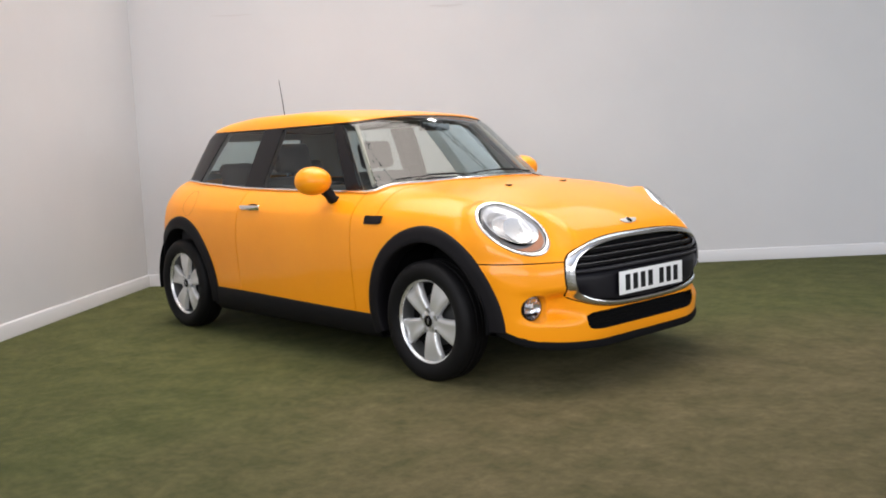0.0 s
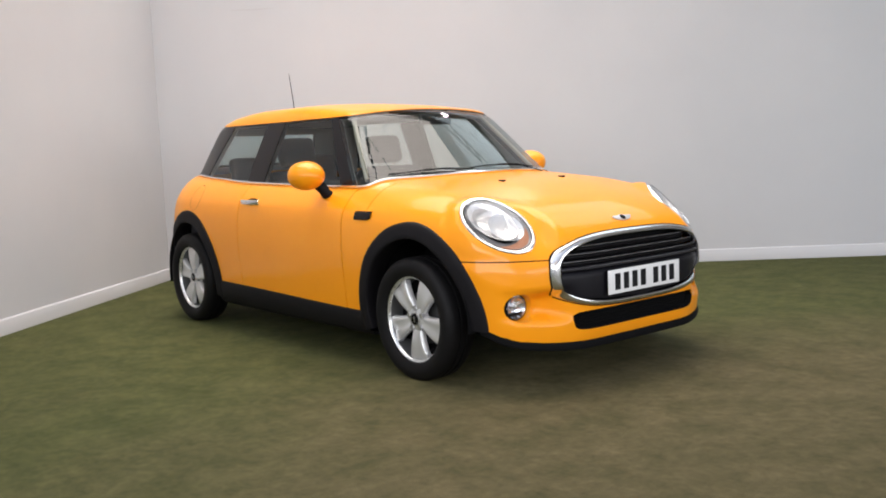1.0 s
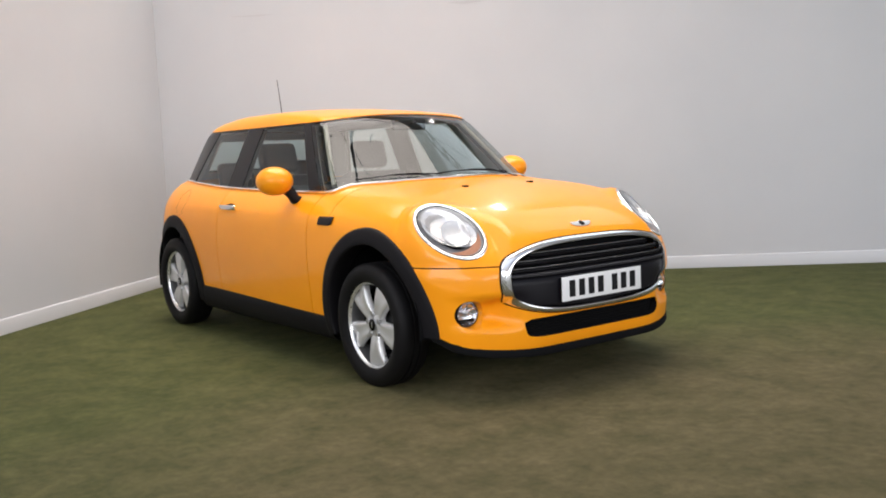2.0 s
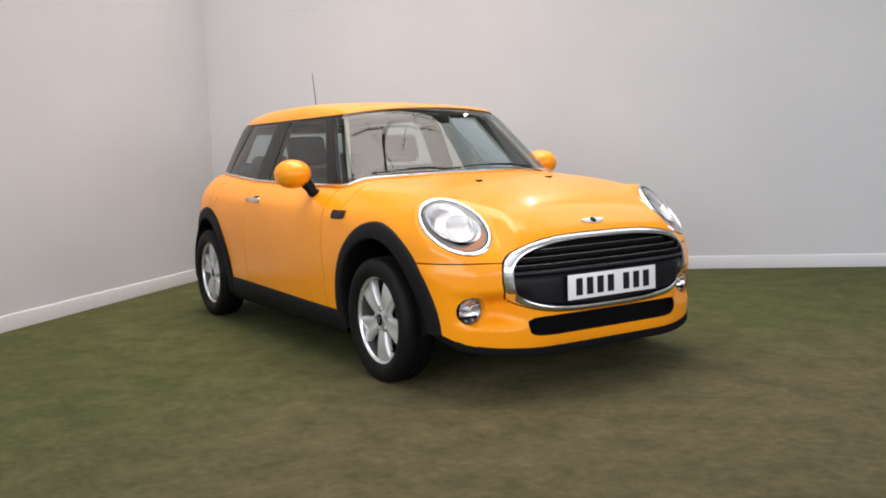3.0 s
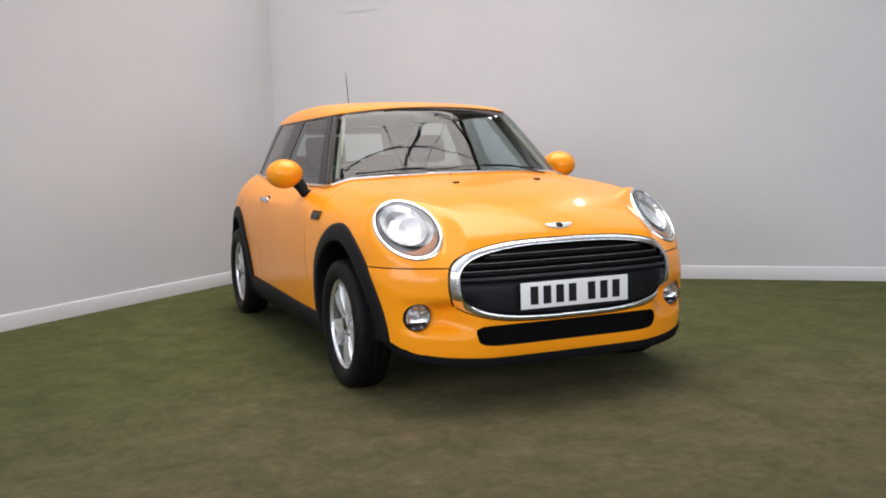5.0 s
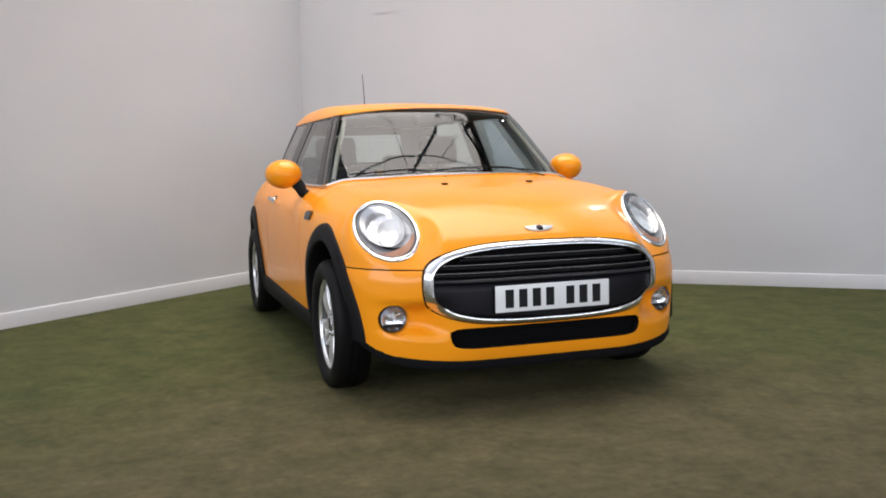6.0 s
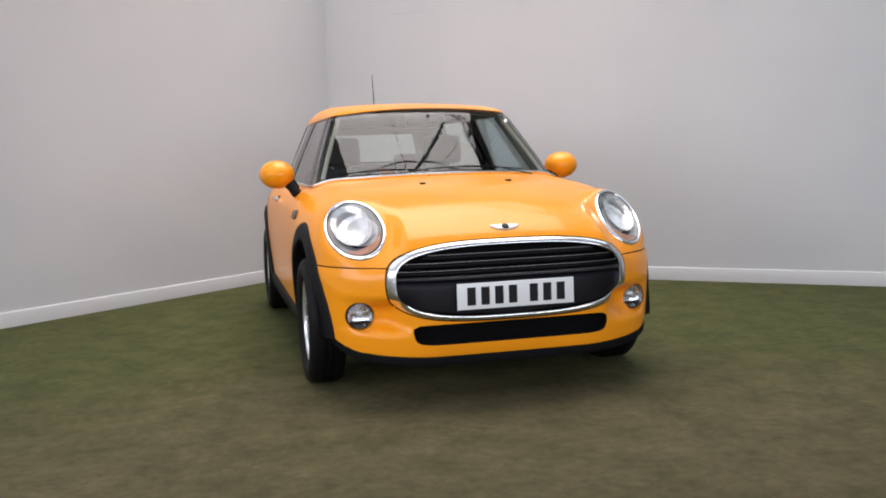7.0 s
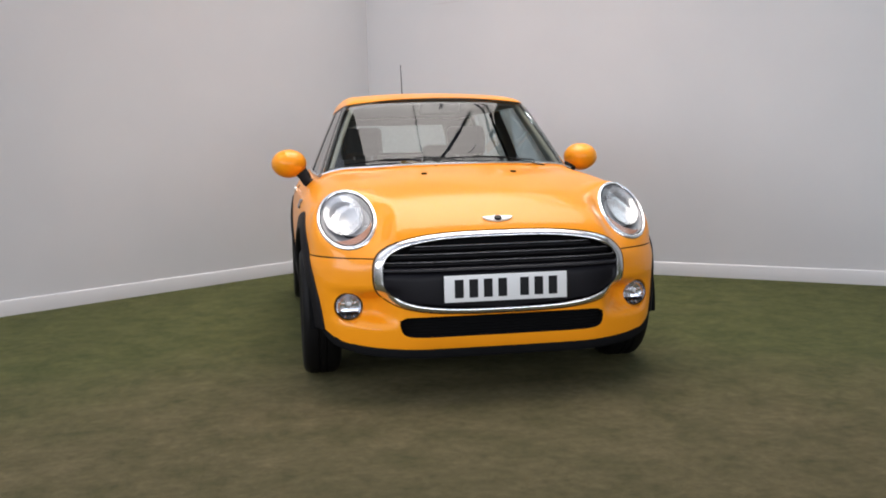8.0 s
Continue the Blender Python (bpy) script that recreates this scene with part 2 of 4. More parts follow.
def box_bm(x0, x1, y0, y1, z0, z1, bevel=0.0, segments=2):
    bm = bmesh.new()
    bmesh.ops.create_cube(bm, size=1.0, matrix=Matrix.Translation(((x0 + x1) / 2, (y0 + y1) / 2, (z0 + z1) / 2)) @ Matrix.Diagonal((x1 - x0, y1 - y0, z1 - z0, 1)))
    if bevel:
        bmesh.ops.bevel(bm, geom=list(bm.edges), offset=bevel, segments=segments, profile=0.6, affect="EDGES")
    return bm


def lathe_bm(profile, steps=48, m=None):
    """Turns (radius, height) pairs round the z axis."""
    bm = bmesh.new()
    rings = []
    for r, h in profile:
        if r < 1e-6:
            rings.append([bm.verts.new((0, 0, h))])
        else:
            rings.append([bm.verts.new((r * math.cos(2 * math.pi * i / steps), r * math.sin(2 * math.pi * i / steps), h)) for i in range(steps)])
    for a, b in zip(rings, rings[1:]):
        for i in range(steps):
            j = (i + 1) % steps
            if len(a) == 1 and len(b) == 1:
                continue
            if len(a) == 1:
                bm.faces.new((a[0], b[i], b[j]))
            elif len(b) == 1:
                bm.faces.new((a[i], b[0], a[j]))
            else:
                bm.faces.new((a[i], b[i], b[j], a[j]))
    if m is not None:
        bm.transform(m)
    return bm


def tube_bm(points, radius, sides=10, closed=False, flat=1.0):
    """A tube along points, its section a circle, or an ellipse by flat."""
    bm = bmesh.new()
    pts = [Vector(p) for p in points]
    n, rings = len(pts), []
    for i, p in enumerate(pts):
        a = pts[(i - 1) % n] if closed or i else p
        b = pts[(i + 1) % n] if closed or i < n - 1 else p
        q = (b - a).to_track_quat("Z", "Y")
        r = radius[i] if isinstance(radius, list) else radius
        rings.append([bm.verts.new(p + q @ Vector((r * math.cos(2 * math.pi * k / sides), r * flat * math.sin(2 * math.pi * k / sides), 0))) for k in range(sides)])
    for i in range(n if closed else n - 1):
        a, b = rings[i], rings[(i + 1) % n]
        for k in range(sides):
            bm.faces.new((a[k], b[k], b[(k + 1) % sides], a[(k + 1) % sides]))
    if not closed:
        bm.faces.new(rings[0])
        bm.faces.new(rings[-1])
    return bm


def prism_bm(outline, depth, bevel=0.0):
    """An outline in the xy plane, raised by depth along z."""
    bm = bmesh.new()
    f = bm.faces.new([bm.verts.new((x, y, 0)) for x, y in outline])
    got = bmesh.ops.extrude_face_region(bm, geom=[f])
    bmesh.ops.translate(bm, verts=[g for g in got["geom"] if isinstance(g, bmesh.types.BMVert)], vec=(0, 0, depth))
    if bevel:
        bmesh.ops.bevel(bm, geom=list(bm.edges), offset=bevel, segments=2, profile=0.6, affect="EDGES", clamp_overlap=True)
    return bm


def thing(name, label, category, x=0.0, y=0.0, z=0.0, group="", kind=""):
    ob = new(name)
    ob.location = (x, y, z)
    return tagged(ob, label, category, group, kind)


# ---- the hall ----
def slab(name, a, b, z0, z1, thick, material, label, inside):
    """A wall from a to b whose inner face is the line ab; it thickens away from the point inside."""
    a, b = Vector((a[0], a[1], 0)), Vector((b[0], b[1], 0))
    d = (b - a).normalized()
    n = Vector((-d.y, d.x, 0))
    if n.dot(Vector((inside[0], inside[1], 0)) - a) > 0:
        n = -n
    bm = bmesh.new()
    lo = [bm.verts.new((p.x, p.y, z0)) for p in (a - d * 0, b, b + n * thick, a + n * thick)]
    hi = [bm.verts.new((v.co.x, v.co.y, z1)) for v in lo]
    bm.faces.new(lo)
    bm.faces.new(hi)
    for i in range(4):
        bm.faces.new((lo[i], lo[(i + 1) % 4], hi[(i + 1) % 4], hi[i]))
    ob = part(name, bm, material, None)
    return tagged(ob, label, "wall", kind="structure")


R_END, L_END = CORNER + DIR_R * 10.5, CORNER + DIR_L * 7.5
MID = (4.0, 0.0)
WALL_HIGH = 3.2
slab("wall_back", CORNER, R_END, 0.0, WALL_HIGH, 0.12, WALL, "smooth white painted bay wall beside the turf", MID)
slab("wall_side", CORNER + DIR_L * 0.0005, L_END, 0.0, WALL_HIGH, 0.12, WALL, "smooth white painted bay wall beside the turf", MID)
# unseen outer walls, added to close the hall and throw light back
HALL = [Vector(q) for q in ((-6.5, -7.5, 0), (9.8, -7.5, 0), (9.8, 10.0, 0), (-6.5, 10.0, 0))]
for i, nm in enumerate(("south", "east", "north", "west")):
    p, q = HALL[i], HALL[(i + 1) % 4]
    if nm in FILL_BANDS:
        w0, w1, z0, z1 = FILL_BANDS[nm]
        at = (lambda w: Vector((w, p.y, 0))) if nm == "south" else (lambda w: Vector((p.x, w, 0)))
        slab("unseen_wall_" + nm, p, at(w0), 0.0, HIGH, 0.2, WALL, "unseen plain white wall, added to close the hall", MID)
        slab("unseen_wall_" + nm, at(w1), q, 0.0, HIGH, 0.2, WALL, "unseen plain white wall, added to close the hall", MID)
        slab("wall_over_fill_" + nm, at(w0), at(w1), z1, HIGH, 0.2, WALL, "unseen plain white wall over an added fill light", MID)
        slab("wall_under_fill_" + nm, at(w0), at(w1), 0.0, z0, 0.2, WALL, "unseen plain white wall under an added fill light", MID)
    else:
        slab("unseen_wall_" + nm, p, q, 0.0, HIGH, 0.2, WALL, "unseen plain white wall, added to close the hall", MID)


def skirting(a, b, name):
    d = (b - a).normalized()
    n = Vector((-d.y, d.x, 0))
    if n.dot(Vector((MID[0], MID[1], 0)) - a) < 0:
        n = -n
    bm = bmesh.new()
    section = [(0.0, 0.0), (0.019, 0.0), (0.019, 0.092), (0.014, 0.103), (0.006, 0.108), (0.0, 0.108)]
    ends = []
    for p in (a + d * 0.0, b):
        ends.append([bm.verts.new(p + n * (u + 0.001) + Vector((0, 0, w))) for u, w in section])
    k = len(section)
    for i in range(k):
        bm.faces.new((ends[0][i], ends[0][(i + 1) % k], ends[1][(i + 1) % k], ends[1][i]))
    bm.faces.new(ends[0])
    bm.faces.new(ends[1])
    ob = part(name, bm, SKIRT, None)
    return tagged(ob, "white painted skirting board along the bay wall", "skirting", kind="structure")


skirting(CORNER, R_END, "baseboard_back")
skirting(CORNER, L_END, "baseboard_side")


def joint_stretch(along, z, long, high):
    """A faint grey stretch of a board joint on the back wall."""
    n = Vector((DIR_R.y, -DIR_R.x, 0))
    bm = bmesh.new()
    ring = [(long * math.cos(a), high * math.sin(a) * (1 + 0.4 * math.sin(3 * a))) for a in np.linspace(0, 2 * math.pi, 20, endpoint=False)]
    vs = [bm.verts.new(CORNER + DIR_R * (along + q) + n * 0.004 + Vector((0, 0, z + w))) for q, w in ring]
    bm.faces.new(vs)
    tagged(part("wall_joint", bm, JOINT_GREY, None), "faint grey stretch of a board joint on the white wall", "mark", "scuffs on the wall", "structure")


joint_stretch(0.92, 2.405, 0.20, 0.006)
joint_stretch(2.84, 2.412, 0.15, 0.009)
bm = bmesh.new()
bmesh.ops.create_grid(bm, x_segments=40, y_segments=40, size=11.0, matrix=pose(4.0, 0, 0))
for v in bm.verts:
    v.co.z = 0.0
floor = tagged(part("floor", bm, TURF, None), "olive green artificial turf carpet covering the floor", "floor", kind="structure")

# ceiling with openings for the roof and fill lights
bm = bmesh.new()
xs = sorted({-6.6, 9.9, *[lx + s * sx / 2 for lx, _, sx, _ in ROOF_AND_FILL for s in (-1, 1)]})
ys = sorted({-7.6, 10.1, *[ly + s * sy / 2 for _, ly, _, sy in ROOF_AND_FILL for s in (-1, 1)]})
grid = {(x, y): bm.verts.new((x, y, HIGH)) for x in xs for y in ys}
for x0, x1 in zip(xs, xs[1:]):
    for y0, y1 in zip(ys, ys[1:]):
        cx, cy = (x0 + x1) / 2, (y0 + y1) / 2
        if not any(abs(cx - lx) < sx / 2 and abs(cy - ly) < sy / 2 for lx, ly, sx, sy in ROOF_AND_FILL):
            bm.faces.new((grid[x0, y0], grid[x1, y0], grid[x1, y1], grid[x0, y1]))
got = bmesh.ops.extrude_face_region(bm, geom=list(bm.faces))
bmesh.ops.translate(bm, verts=[g for g in got["geom"] if isinstance(g, bmesh.types.BMVert)], vec=(0, 0, 0.12))
tagged(part("ceiling", bm, CEIL, None), "pale beige roof lining of the hall", "ceiling", kind="structure")


def roof_truss(points, wide, chord):
    """A bent ladder truss under the roof: two chords with rungs."""
    pts = [Vector((*p, HIGH - 0.12)) for p in points]
    t = thing("roof_truss", "dark steel ladder truss under the hall roof", "truss", *pts[0])
    offs = []
    for i, p in enumerate(pts):
        d = (pts[min(i + 1, len(pts) - 1)] - pts[max(i - 1, 0)]).normalized()
        offs.append(Vector((-d.y, d.x, 0)) * wide / 2)
    for k in (-1, 1):
        part("chord", tube_bm([tuple(p - pts[0] + o * k) for p, o in zip(pts, offs)], chord, 6), STEEL, t)
    for p, q, o, w in zip(pts, pts[1:], offs, offs[1:]):
        count = max(int((q - p).length / 0.22), 1)
        for i in range(count):
            f = i / count
            c, e = p.lerp(q, f) - pts[0], o.lerp(w, f)
            part("rung", tube_bm([tuple(c - e), tuple(c + e)], chord * 0.7, 6), STEEL, t)
    return t


roof_truss([(-2.4, 1.60), (-1.5, 1.75), (-0.85, 1.86), (-0.45, 2.02), (-0.30, 2.34), (-0.18, 2.62), (0.05, 3.3), (0.4, 4.4)], 0.22, 0.040)


def roof_rib(points, r):
    t = tagged(part("roof_rib", tube_bm(points, r, 8), STEEL, None), "thin dark steel rib under the hall roof", "rib", "ribs under the roof")
    return t


roof_rib([(-2.4, 1.90, HIGH - 0.10), (-1.5, 1.80, HIGH - 0.12), (-0.8, 1.66, HIGH - 0.12), (-0.42, 1.42, HIGH - 0.13), (-0.08, 0.98, HIGH - 0.14), (0.16, 0.56, HIGH - 0.14), (0.36, 0.05, HIGH - 0.12), (0.65, -0.35, HIGH - 0.11), (1.4, -1.2, HIGH - 0.10)], 0.019)
roof_rib([(-4.5, 0.25, HIGH - 0.10), (-2.0, 0.15, HIGH - 0.10), (0.0, -0.15, HIGH - 0.10), (0.5, -0.12, HIGH - 0.10), (6.0, -0.5, HIGH - 0.10)], 0.009)
roof_rib([(0.02, -2.0, HIGH + 0.01), (0.12, -1.5, HIGH - 0.16), (0.22, -0.7, HIGH - 0.18), (0.26, 0.2, HIGH - 0.18), (0.20, 1.2, HIGH - 0.16), (0.0, 2.2, HIGH - 0.14), (-0.28, 3.2, HIGH - 0.14), (-0.6, 4.4, HIGH - 0.10), (-1.5, 5.0, HIGH + 0.01)], 0.0075)
roof_rib([(-0.2, 1.6, HIGH - 0.10), (0.0, 1.31, HIGH - 0.10), (0.23, 0.86, HIGH - 0.10), (0.5, 0.38, HIGH - 0.10)], 0.004)


def hanging_lamp(x, y):
    t = thing("hanging_lamp", "round metal high-bay lamp hanging from the roof", "lamp", x, y, 4.35, "high-bay lamps")
    part("shade", lathe_bm([(0.05, 0.24), (0.09, 0.20), (0.19, 0.02), (0.20, 0.0), (0.185, 0.015), (0.08, 0.19), (0.0, 0.2)], 32), SATIN, t)
    part("stem", tube_bm([(0, 0, 0.22), (0, 0, HIGH - 4.36)], 0.012, 8), STEEL, t)


for hx, hy in HANGING:
    hanging_lamp(hx, hy)


# ---- the car's surface ----
def smooth_curve(*knots):
    """A monotone cubic through (place, value) knots."""
    k = np.array(sorted(knots), float)
    xs_, ys_ = k[:, 0], k[:, 1]
    h, d = np.diff(xs_), np.diff(ys_) / np.diff(xs_)
    m = np.zeros(len(xs_))
    m[0], m[-1] = d[0], d[-1]
    for i in range(1, len(xs_) - 1):
        if d[i - 1] * d[i] > 0:
            m[i] = 2 * d[i - 1] * d[i] / (d[i - 1] + d[i])

    def value(x):
        x = np.asarray(x, float)
        i = np.clip(np.searchsorted(xs_, x) - 1, 0, len(h) - 1)
        u = x - xs_[i]
        t = np.clip(u / h[i], 0, 1)
        inner = ys_[i] * (2 * t**3 - 3 * t**2 + 1) + h[i] * m[i] * (t**3 - 2 * t**2 + t) + ys_[i + 1] * (-2 * t**3 + 3 * t**2) + h[i] * m[i + 1] * (t**3 - t**2)
        return inner + np.where(u < 0, u * m[0], 0) + np.where(x > xs_[-1], (x - xs_[-1]) * m[-1], 0)

    return value


def smax(a, b, k):
    h = np.maximum(k - np.abs(a - b), 0) / k
    return np.maximum(a, b) + h * h * k * 0.25


SIDE = smooth_curve((0.10, 0.765), (0.28, 0.803), (0.45, 0.818), (0.60, 0.826), (0.72, 0.820), (0.80, 0.805), (0.87, 0.772), (0.94, 0.728), (1.00, 0.672), (1.1, 0.57))
TAPER = smooth_curve((-2.0, 0.32), (-1.8, 0.16), (-1.6, 0.065), (-1.3, 0.018), (-0.8, 0.003), (0.0, 0.0), (0.9, 0.003), (1.25, 0.015), (1.5, 0.024), (1.65, 0.045), (1.8, 0.125), (1.95, 0.31), (2.1, 0.6))
NOSE = smooth_curve((0.10, 1.90), (0.18, 1.945), (0.25, 1.968), (0.35, 1.978), (0.47, 1.984), (0.58, 1.978), (0.66, 1.966), (0.72, 1.940), (0.80, 1.87), (0.90, 1.76))
LAMP_BACK = smooth_curve((0.30, 0.0), (0.48, 0.02), (0.55, 0.08), (0.62, 0.19), (0.745, 0.235), (0.87, 0.17), (0.95, 0.13))
TAIL = smooth_curve((0.1, 1.74), (0.3, 1.80), (0.6, 1.815), (0.9, 1.76), (1.05, 1.68))
HOOD = smooth_curve((2.1, 0.60), (1.98, 0.685), (1.90, 0.745), (1.80, 0.795), (1.60, 0.865), (1.27, 0.930), (1.0, 0.955), (0.7, 0.978), (0.0, 1.0), (-1.2, 1.03), (-1.6, 1.02), (-1.9, 0.95))


def plain_body(x, y, z):
    """The body before its lamp pods are blended in."""
    y = np.abs(y)
    side = (y - SIDE(z) + TAPER(x)) * 0.95
    low = np.clip((0.68 - z) / 0.10, 0, 1)
    w = np.clip((y - 0.42 - 0.06 * low) / (0.27 - 0.04 * low), 0, 1)
    front = x - NOSE(z) + 0.020 * (y / 0.5) ** 4 + LAMP_BACK(z) * w * w * (3 - 2 * w)
    front = front + np.where(x > 1.4, 0.058 * np.exp(-(((y - 0.595) / 0.135) ** 6) - ((z - 0.394) / 0.072) ** 6), 0)
    front = front + np.where(x > 1.4, 0.078 * np.exp(-(((y - 0.548) / 0.072) ** 2) - ((z - 0.388) / 0.058) ** 4), 0)
    rear = -x - TAIL(z) + 0.10 * (y / 0.6) ** 2.2
    dome = np.clip((y - 0.20) / 0.28, 0, 1)
    top = (z - HOOD(x) - 0.004 + 0.006 * dome * dome * (3 - 2 * dome) + 0.06 * y**2 + 0.30 * np.maximum(y - 0.48, 0) ** 2) * 0.93
    return smax(smax(smax(side, top, 0.13), front, 0.14), smax(rear, 0.12 - z, 0.05), 0.1)


# the headlamps are ovals swept back over the wings
LAMP = Vector((1.6675, 0.6270, 0.7530))
LAMP_AXIS = Vector((0.596, 0.372, 0.711)).normalized()
LAMP_V = Vector((-0.803, 0.270, 0.531)).normalized()
LAMP_U = LAMP_V.cross(LAMP_AXIS).normalized()
LAMP_SQUASH, LAMP_SIZE = 1.59, 0.88


def body(x, y, z):
    """The painted body below the windows, with its lamp pods: below 0 inside."""
    f = plain_body(x, y, z)
    dx, dy, dz = x - LAMP.x, np.abs(y) - LAMP.y, z - LAMP.z
    a = dx * LAMP_U.x + dy * LAMP_U.y + dz * LAMP_U.z
    b = (dx * LAMP_V.x + dy * LAMP_V.y + dz * LAMP_V.z) / LAMP_SQUASH
    h = dx * LAMP_AXIS.x + dy * LAMP_AXIS.y + dz * LAMP_AXIS.z
    r = np.hypot(a, b)
    back = np.clip(b / np.maximum(r, 1e-6), 0, 1)
    w = np.clip((0.220 - 0.050 * back - r) / (0.092 - 0.045 * back), 0, 1)
    w = np.where(h > -0.16, w * w * (3 - 2 * w), 0)
    pod = h - 0.5 * (0.112**2 - np.minimum(r, 0.21) ** 2)
    return f * (1 - w) + pod * w


BELT_Y = smooth_curve((0.95, 0.655), (0.7, 0.672), (0.2, 0.684), (-0.5, 0.688), (-1.1, 0.66), (-1.5, 0.60), (-1.8, 0.52))
ROOF = smooth_curve((0.7, 1.29), (0.45, 1.338), (0.25, 1.366), (0.0, 1.392), (-0.3, 1.410), (-0.7, 1.410), (-1.1, 1.386), (-1.4, 1.332), (-1.8, 1.23))


def cabin(x, y, z):
    """The windows and roof: below 0 inside."""
    y = np.abs(y)
    side = (y - BELT_Y(x) + 0.40 * (z - 0.95) + 0.10 * (z - 0.95) ** 2) * 0.92
    screen = (x - 0.955 + 1.20 * (z - 0.95) + 0.55 * y**2) * 0.63
    rear = (-x - 1.64 + 0.60 * (z - 1.0) + 0.25 * y**2) * 0.85
    top = z - ROOF(x) + 0.11 * y**2.2
    return smax(smax(smax(side, screen, 0.03), rear, 0.10), top, 0.055)


def gradient(f, p):
    e = 1e-4
    g = np.stack([f(p[:, 0] + dx, p[:, 1] + dy, p[:, 2] + dz) - f(p[:, 0] - dx, p[:, 1] - dy, p[:, 2] - dz) for dx, dy, dz in ((e, 0, 0), (0, e, 0), (0, 0, e))], 1)
    return g / np.maximum(np.linalg.norm(g, axis=1, keepdims=True), 1e-12)


def cast(f, o, d, far=2.2):
    """Where rays from inside meet the surface f = 0."""
    lo, hi = np.zeros(len(o)), np.full(len(o), far)
    for _ in range(40):
        mid = (lo + hi) / 2
        q = o + d * mid[:, None]
        inside = f(q[:, 0], q[:, 1], q[:, 2]) < 0
        lo, hi = np.where(inside, mid, lo), np.where(inside, hi, mid)
    return o + d * ((lo + hi) / 2)[:, None]


def shell(f, x_rear, x_front, z_mid, n_end, n_mid, n_round):
    """Half of a closed body (y >= 0), met by rays from a line along its length."""
    rays = []
    for phi in np.linspace(-math.pi / 2, 0, n_end, endpoint=False):
        rays.append((x_rear, phi))
    for x in np.linspace(x_rear, x_front, n_mid):
        rays.append((x, 0.0))
    for phi in np.linspace(0, math.pi / 2, n_end + 1)[1:]:
        rays.append((x_front, phi))
    th = np.linspace(0, math.pi, n_round)
    o, d = [], []
    for x, phi in rays:
        for a in th:
            o.append((x, 0, z_mid))
            d.append((math.sin(phi), math.cos(phi) * math.sin(a), math.cos(phi) * math.cos(a)))
    p = cast(f, np.array(o), np.array(d))
    bm = bmesh.new()
    vs = [bm.verts.new(q) for q in p]
    for i in range(len(rays) - 1):
        for j in range(n_round - 1):
            a = i * n_round + j
            bm.faces.new((vs[a], vs[a + 1], vs[a + n_round + 1], vs[a + n_round]))
    bmesh.ops.remove_doubles(bm, verts=list(bm.verts), dist=1e-5)
    return bm


def cut(bm, g):
    """Splits the faces of bm along g = 0, so that no face lies on both sides."""
    bm.verts.ensure_lookup_table()
    bm.verts.index_update()
    p = np.array([v.co for v in bm.verts])
    val = g(p[:, 0], p[:, 1], p[:, 2])
    val = np.where(np.abs(val) < 3e-4, 0.0, val)
    zero = {bm.verts[i] for i in np.nonzero(val == 0)[0]}
    for e in list(bm.edges):
        a, b = e.verts
        va, vb = val[a.index], val[b.index]
        if va * vb < 0:
            pa, pb = np.array(a.co), np.array(b.co)
            lo, hi = 0.0, 1.0
            for _ in range(14):
                t = (lo + hi) / 2
                q = pa + (pb - pa) * t
                if g(q[:1], q[1:2], q[2:])[0] * va > 0:
                    lo = t
                else:
                    hi = t
            _, v = bmesh.utils.edge_split(e, a, (lo + hi) / 2)
            zero.add(v)
    faces = {f for v in zero for f in v.link_faces}
    for f in faces:
        on = [v for v in f.verts if v in zero]
        if len(on) == 2 and not any(e.other_vert(on[0]) is on[1] for e in on[0].link_edges if e in f.edges):
            bmesh.utils.face_split(f, on[0], on[1])


def panel(name, faces, f, material, parent, label="", mirror=False, both=False, inward=0.012, out=0.0):
    """Faces of a cut shell as a part of their own, with the surface's own normals and a folded edge."""
    index, pts, polys = {}, [], []
    for fc in faces:
        row = []
        for v in fc.verts:
            if v not in index:
                index[v] = len(pts)
                pts.append(tuple(v.co))
            row.append(index[v])
        polys.append(row)
    p = np.array(pts)
    n = gradient(f, p)
    p = p + n * out
    if mirror:
        p, n, polys = p * (1, -1, 1), n * (1, -1, 1), [r[::-1] for r in polys]
    if both:
        k = len(p)
        seam = {i: i for i in range(k) if abs(p[i, 1]) < 1e-5}
        other = {i: seam.get(i, k + i) for i in range(k)}
        polys = polys + [[other[i] for i in r[::-1]] for r in polys]
        p, n = np.vstack([p, p * (1, -1, 1)]), np.vstack([n, n * (1, -1, 1)])
    # keep the faces looking outwards
    a, b, c = (p[[r[i] for r in polys]] for i in (0, 1, 2))
    if (np.cross(b - a, c - a) * n[[r[0] for r in polys]]).sum() < 0:
        polys = [r[::-1] for r in polys]
    count = {}
    for r in polys:
        for u, w in zip(r, r[1:] + r[:1]):
            count[(u, w)] = count.get((u, w), 0) + 1
    rim = [(u, w) for (u, w) in count if (w, u) not in count]
    verts, norms = list(p), list(n)
    for u, w in rim:
        s = np.cross(p[w] - p[u], -n[u])
        s = -s / max(np.linalg.norm(s), 1e-9)
        at = len(verts)
        verts += [p[u], p[w], p[w] - n[w] * inward, p[u] - n[u] * inward]
        norms += [s] * 4
        polys.append([at + 1, at, at + 3, at + 2])
    me = mesh_of(name, verts, polys, material, norms)
    return put(name, me, parent, label)


car = thing("car", "orange three-door hatchback car with black wheel arches on turf", "car")

ARCH_F, ARCH_R = (1.250, 0.312), (-1.24, 0.308)


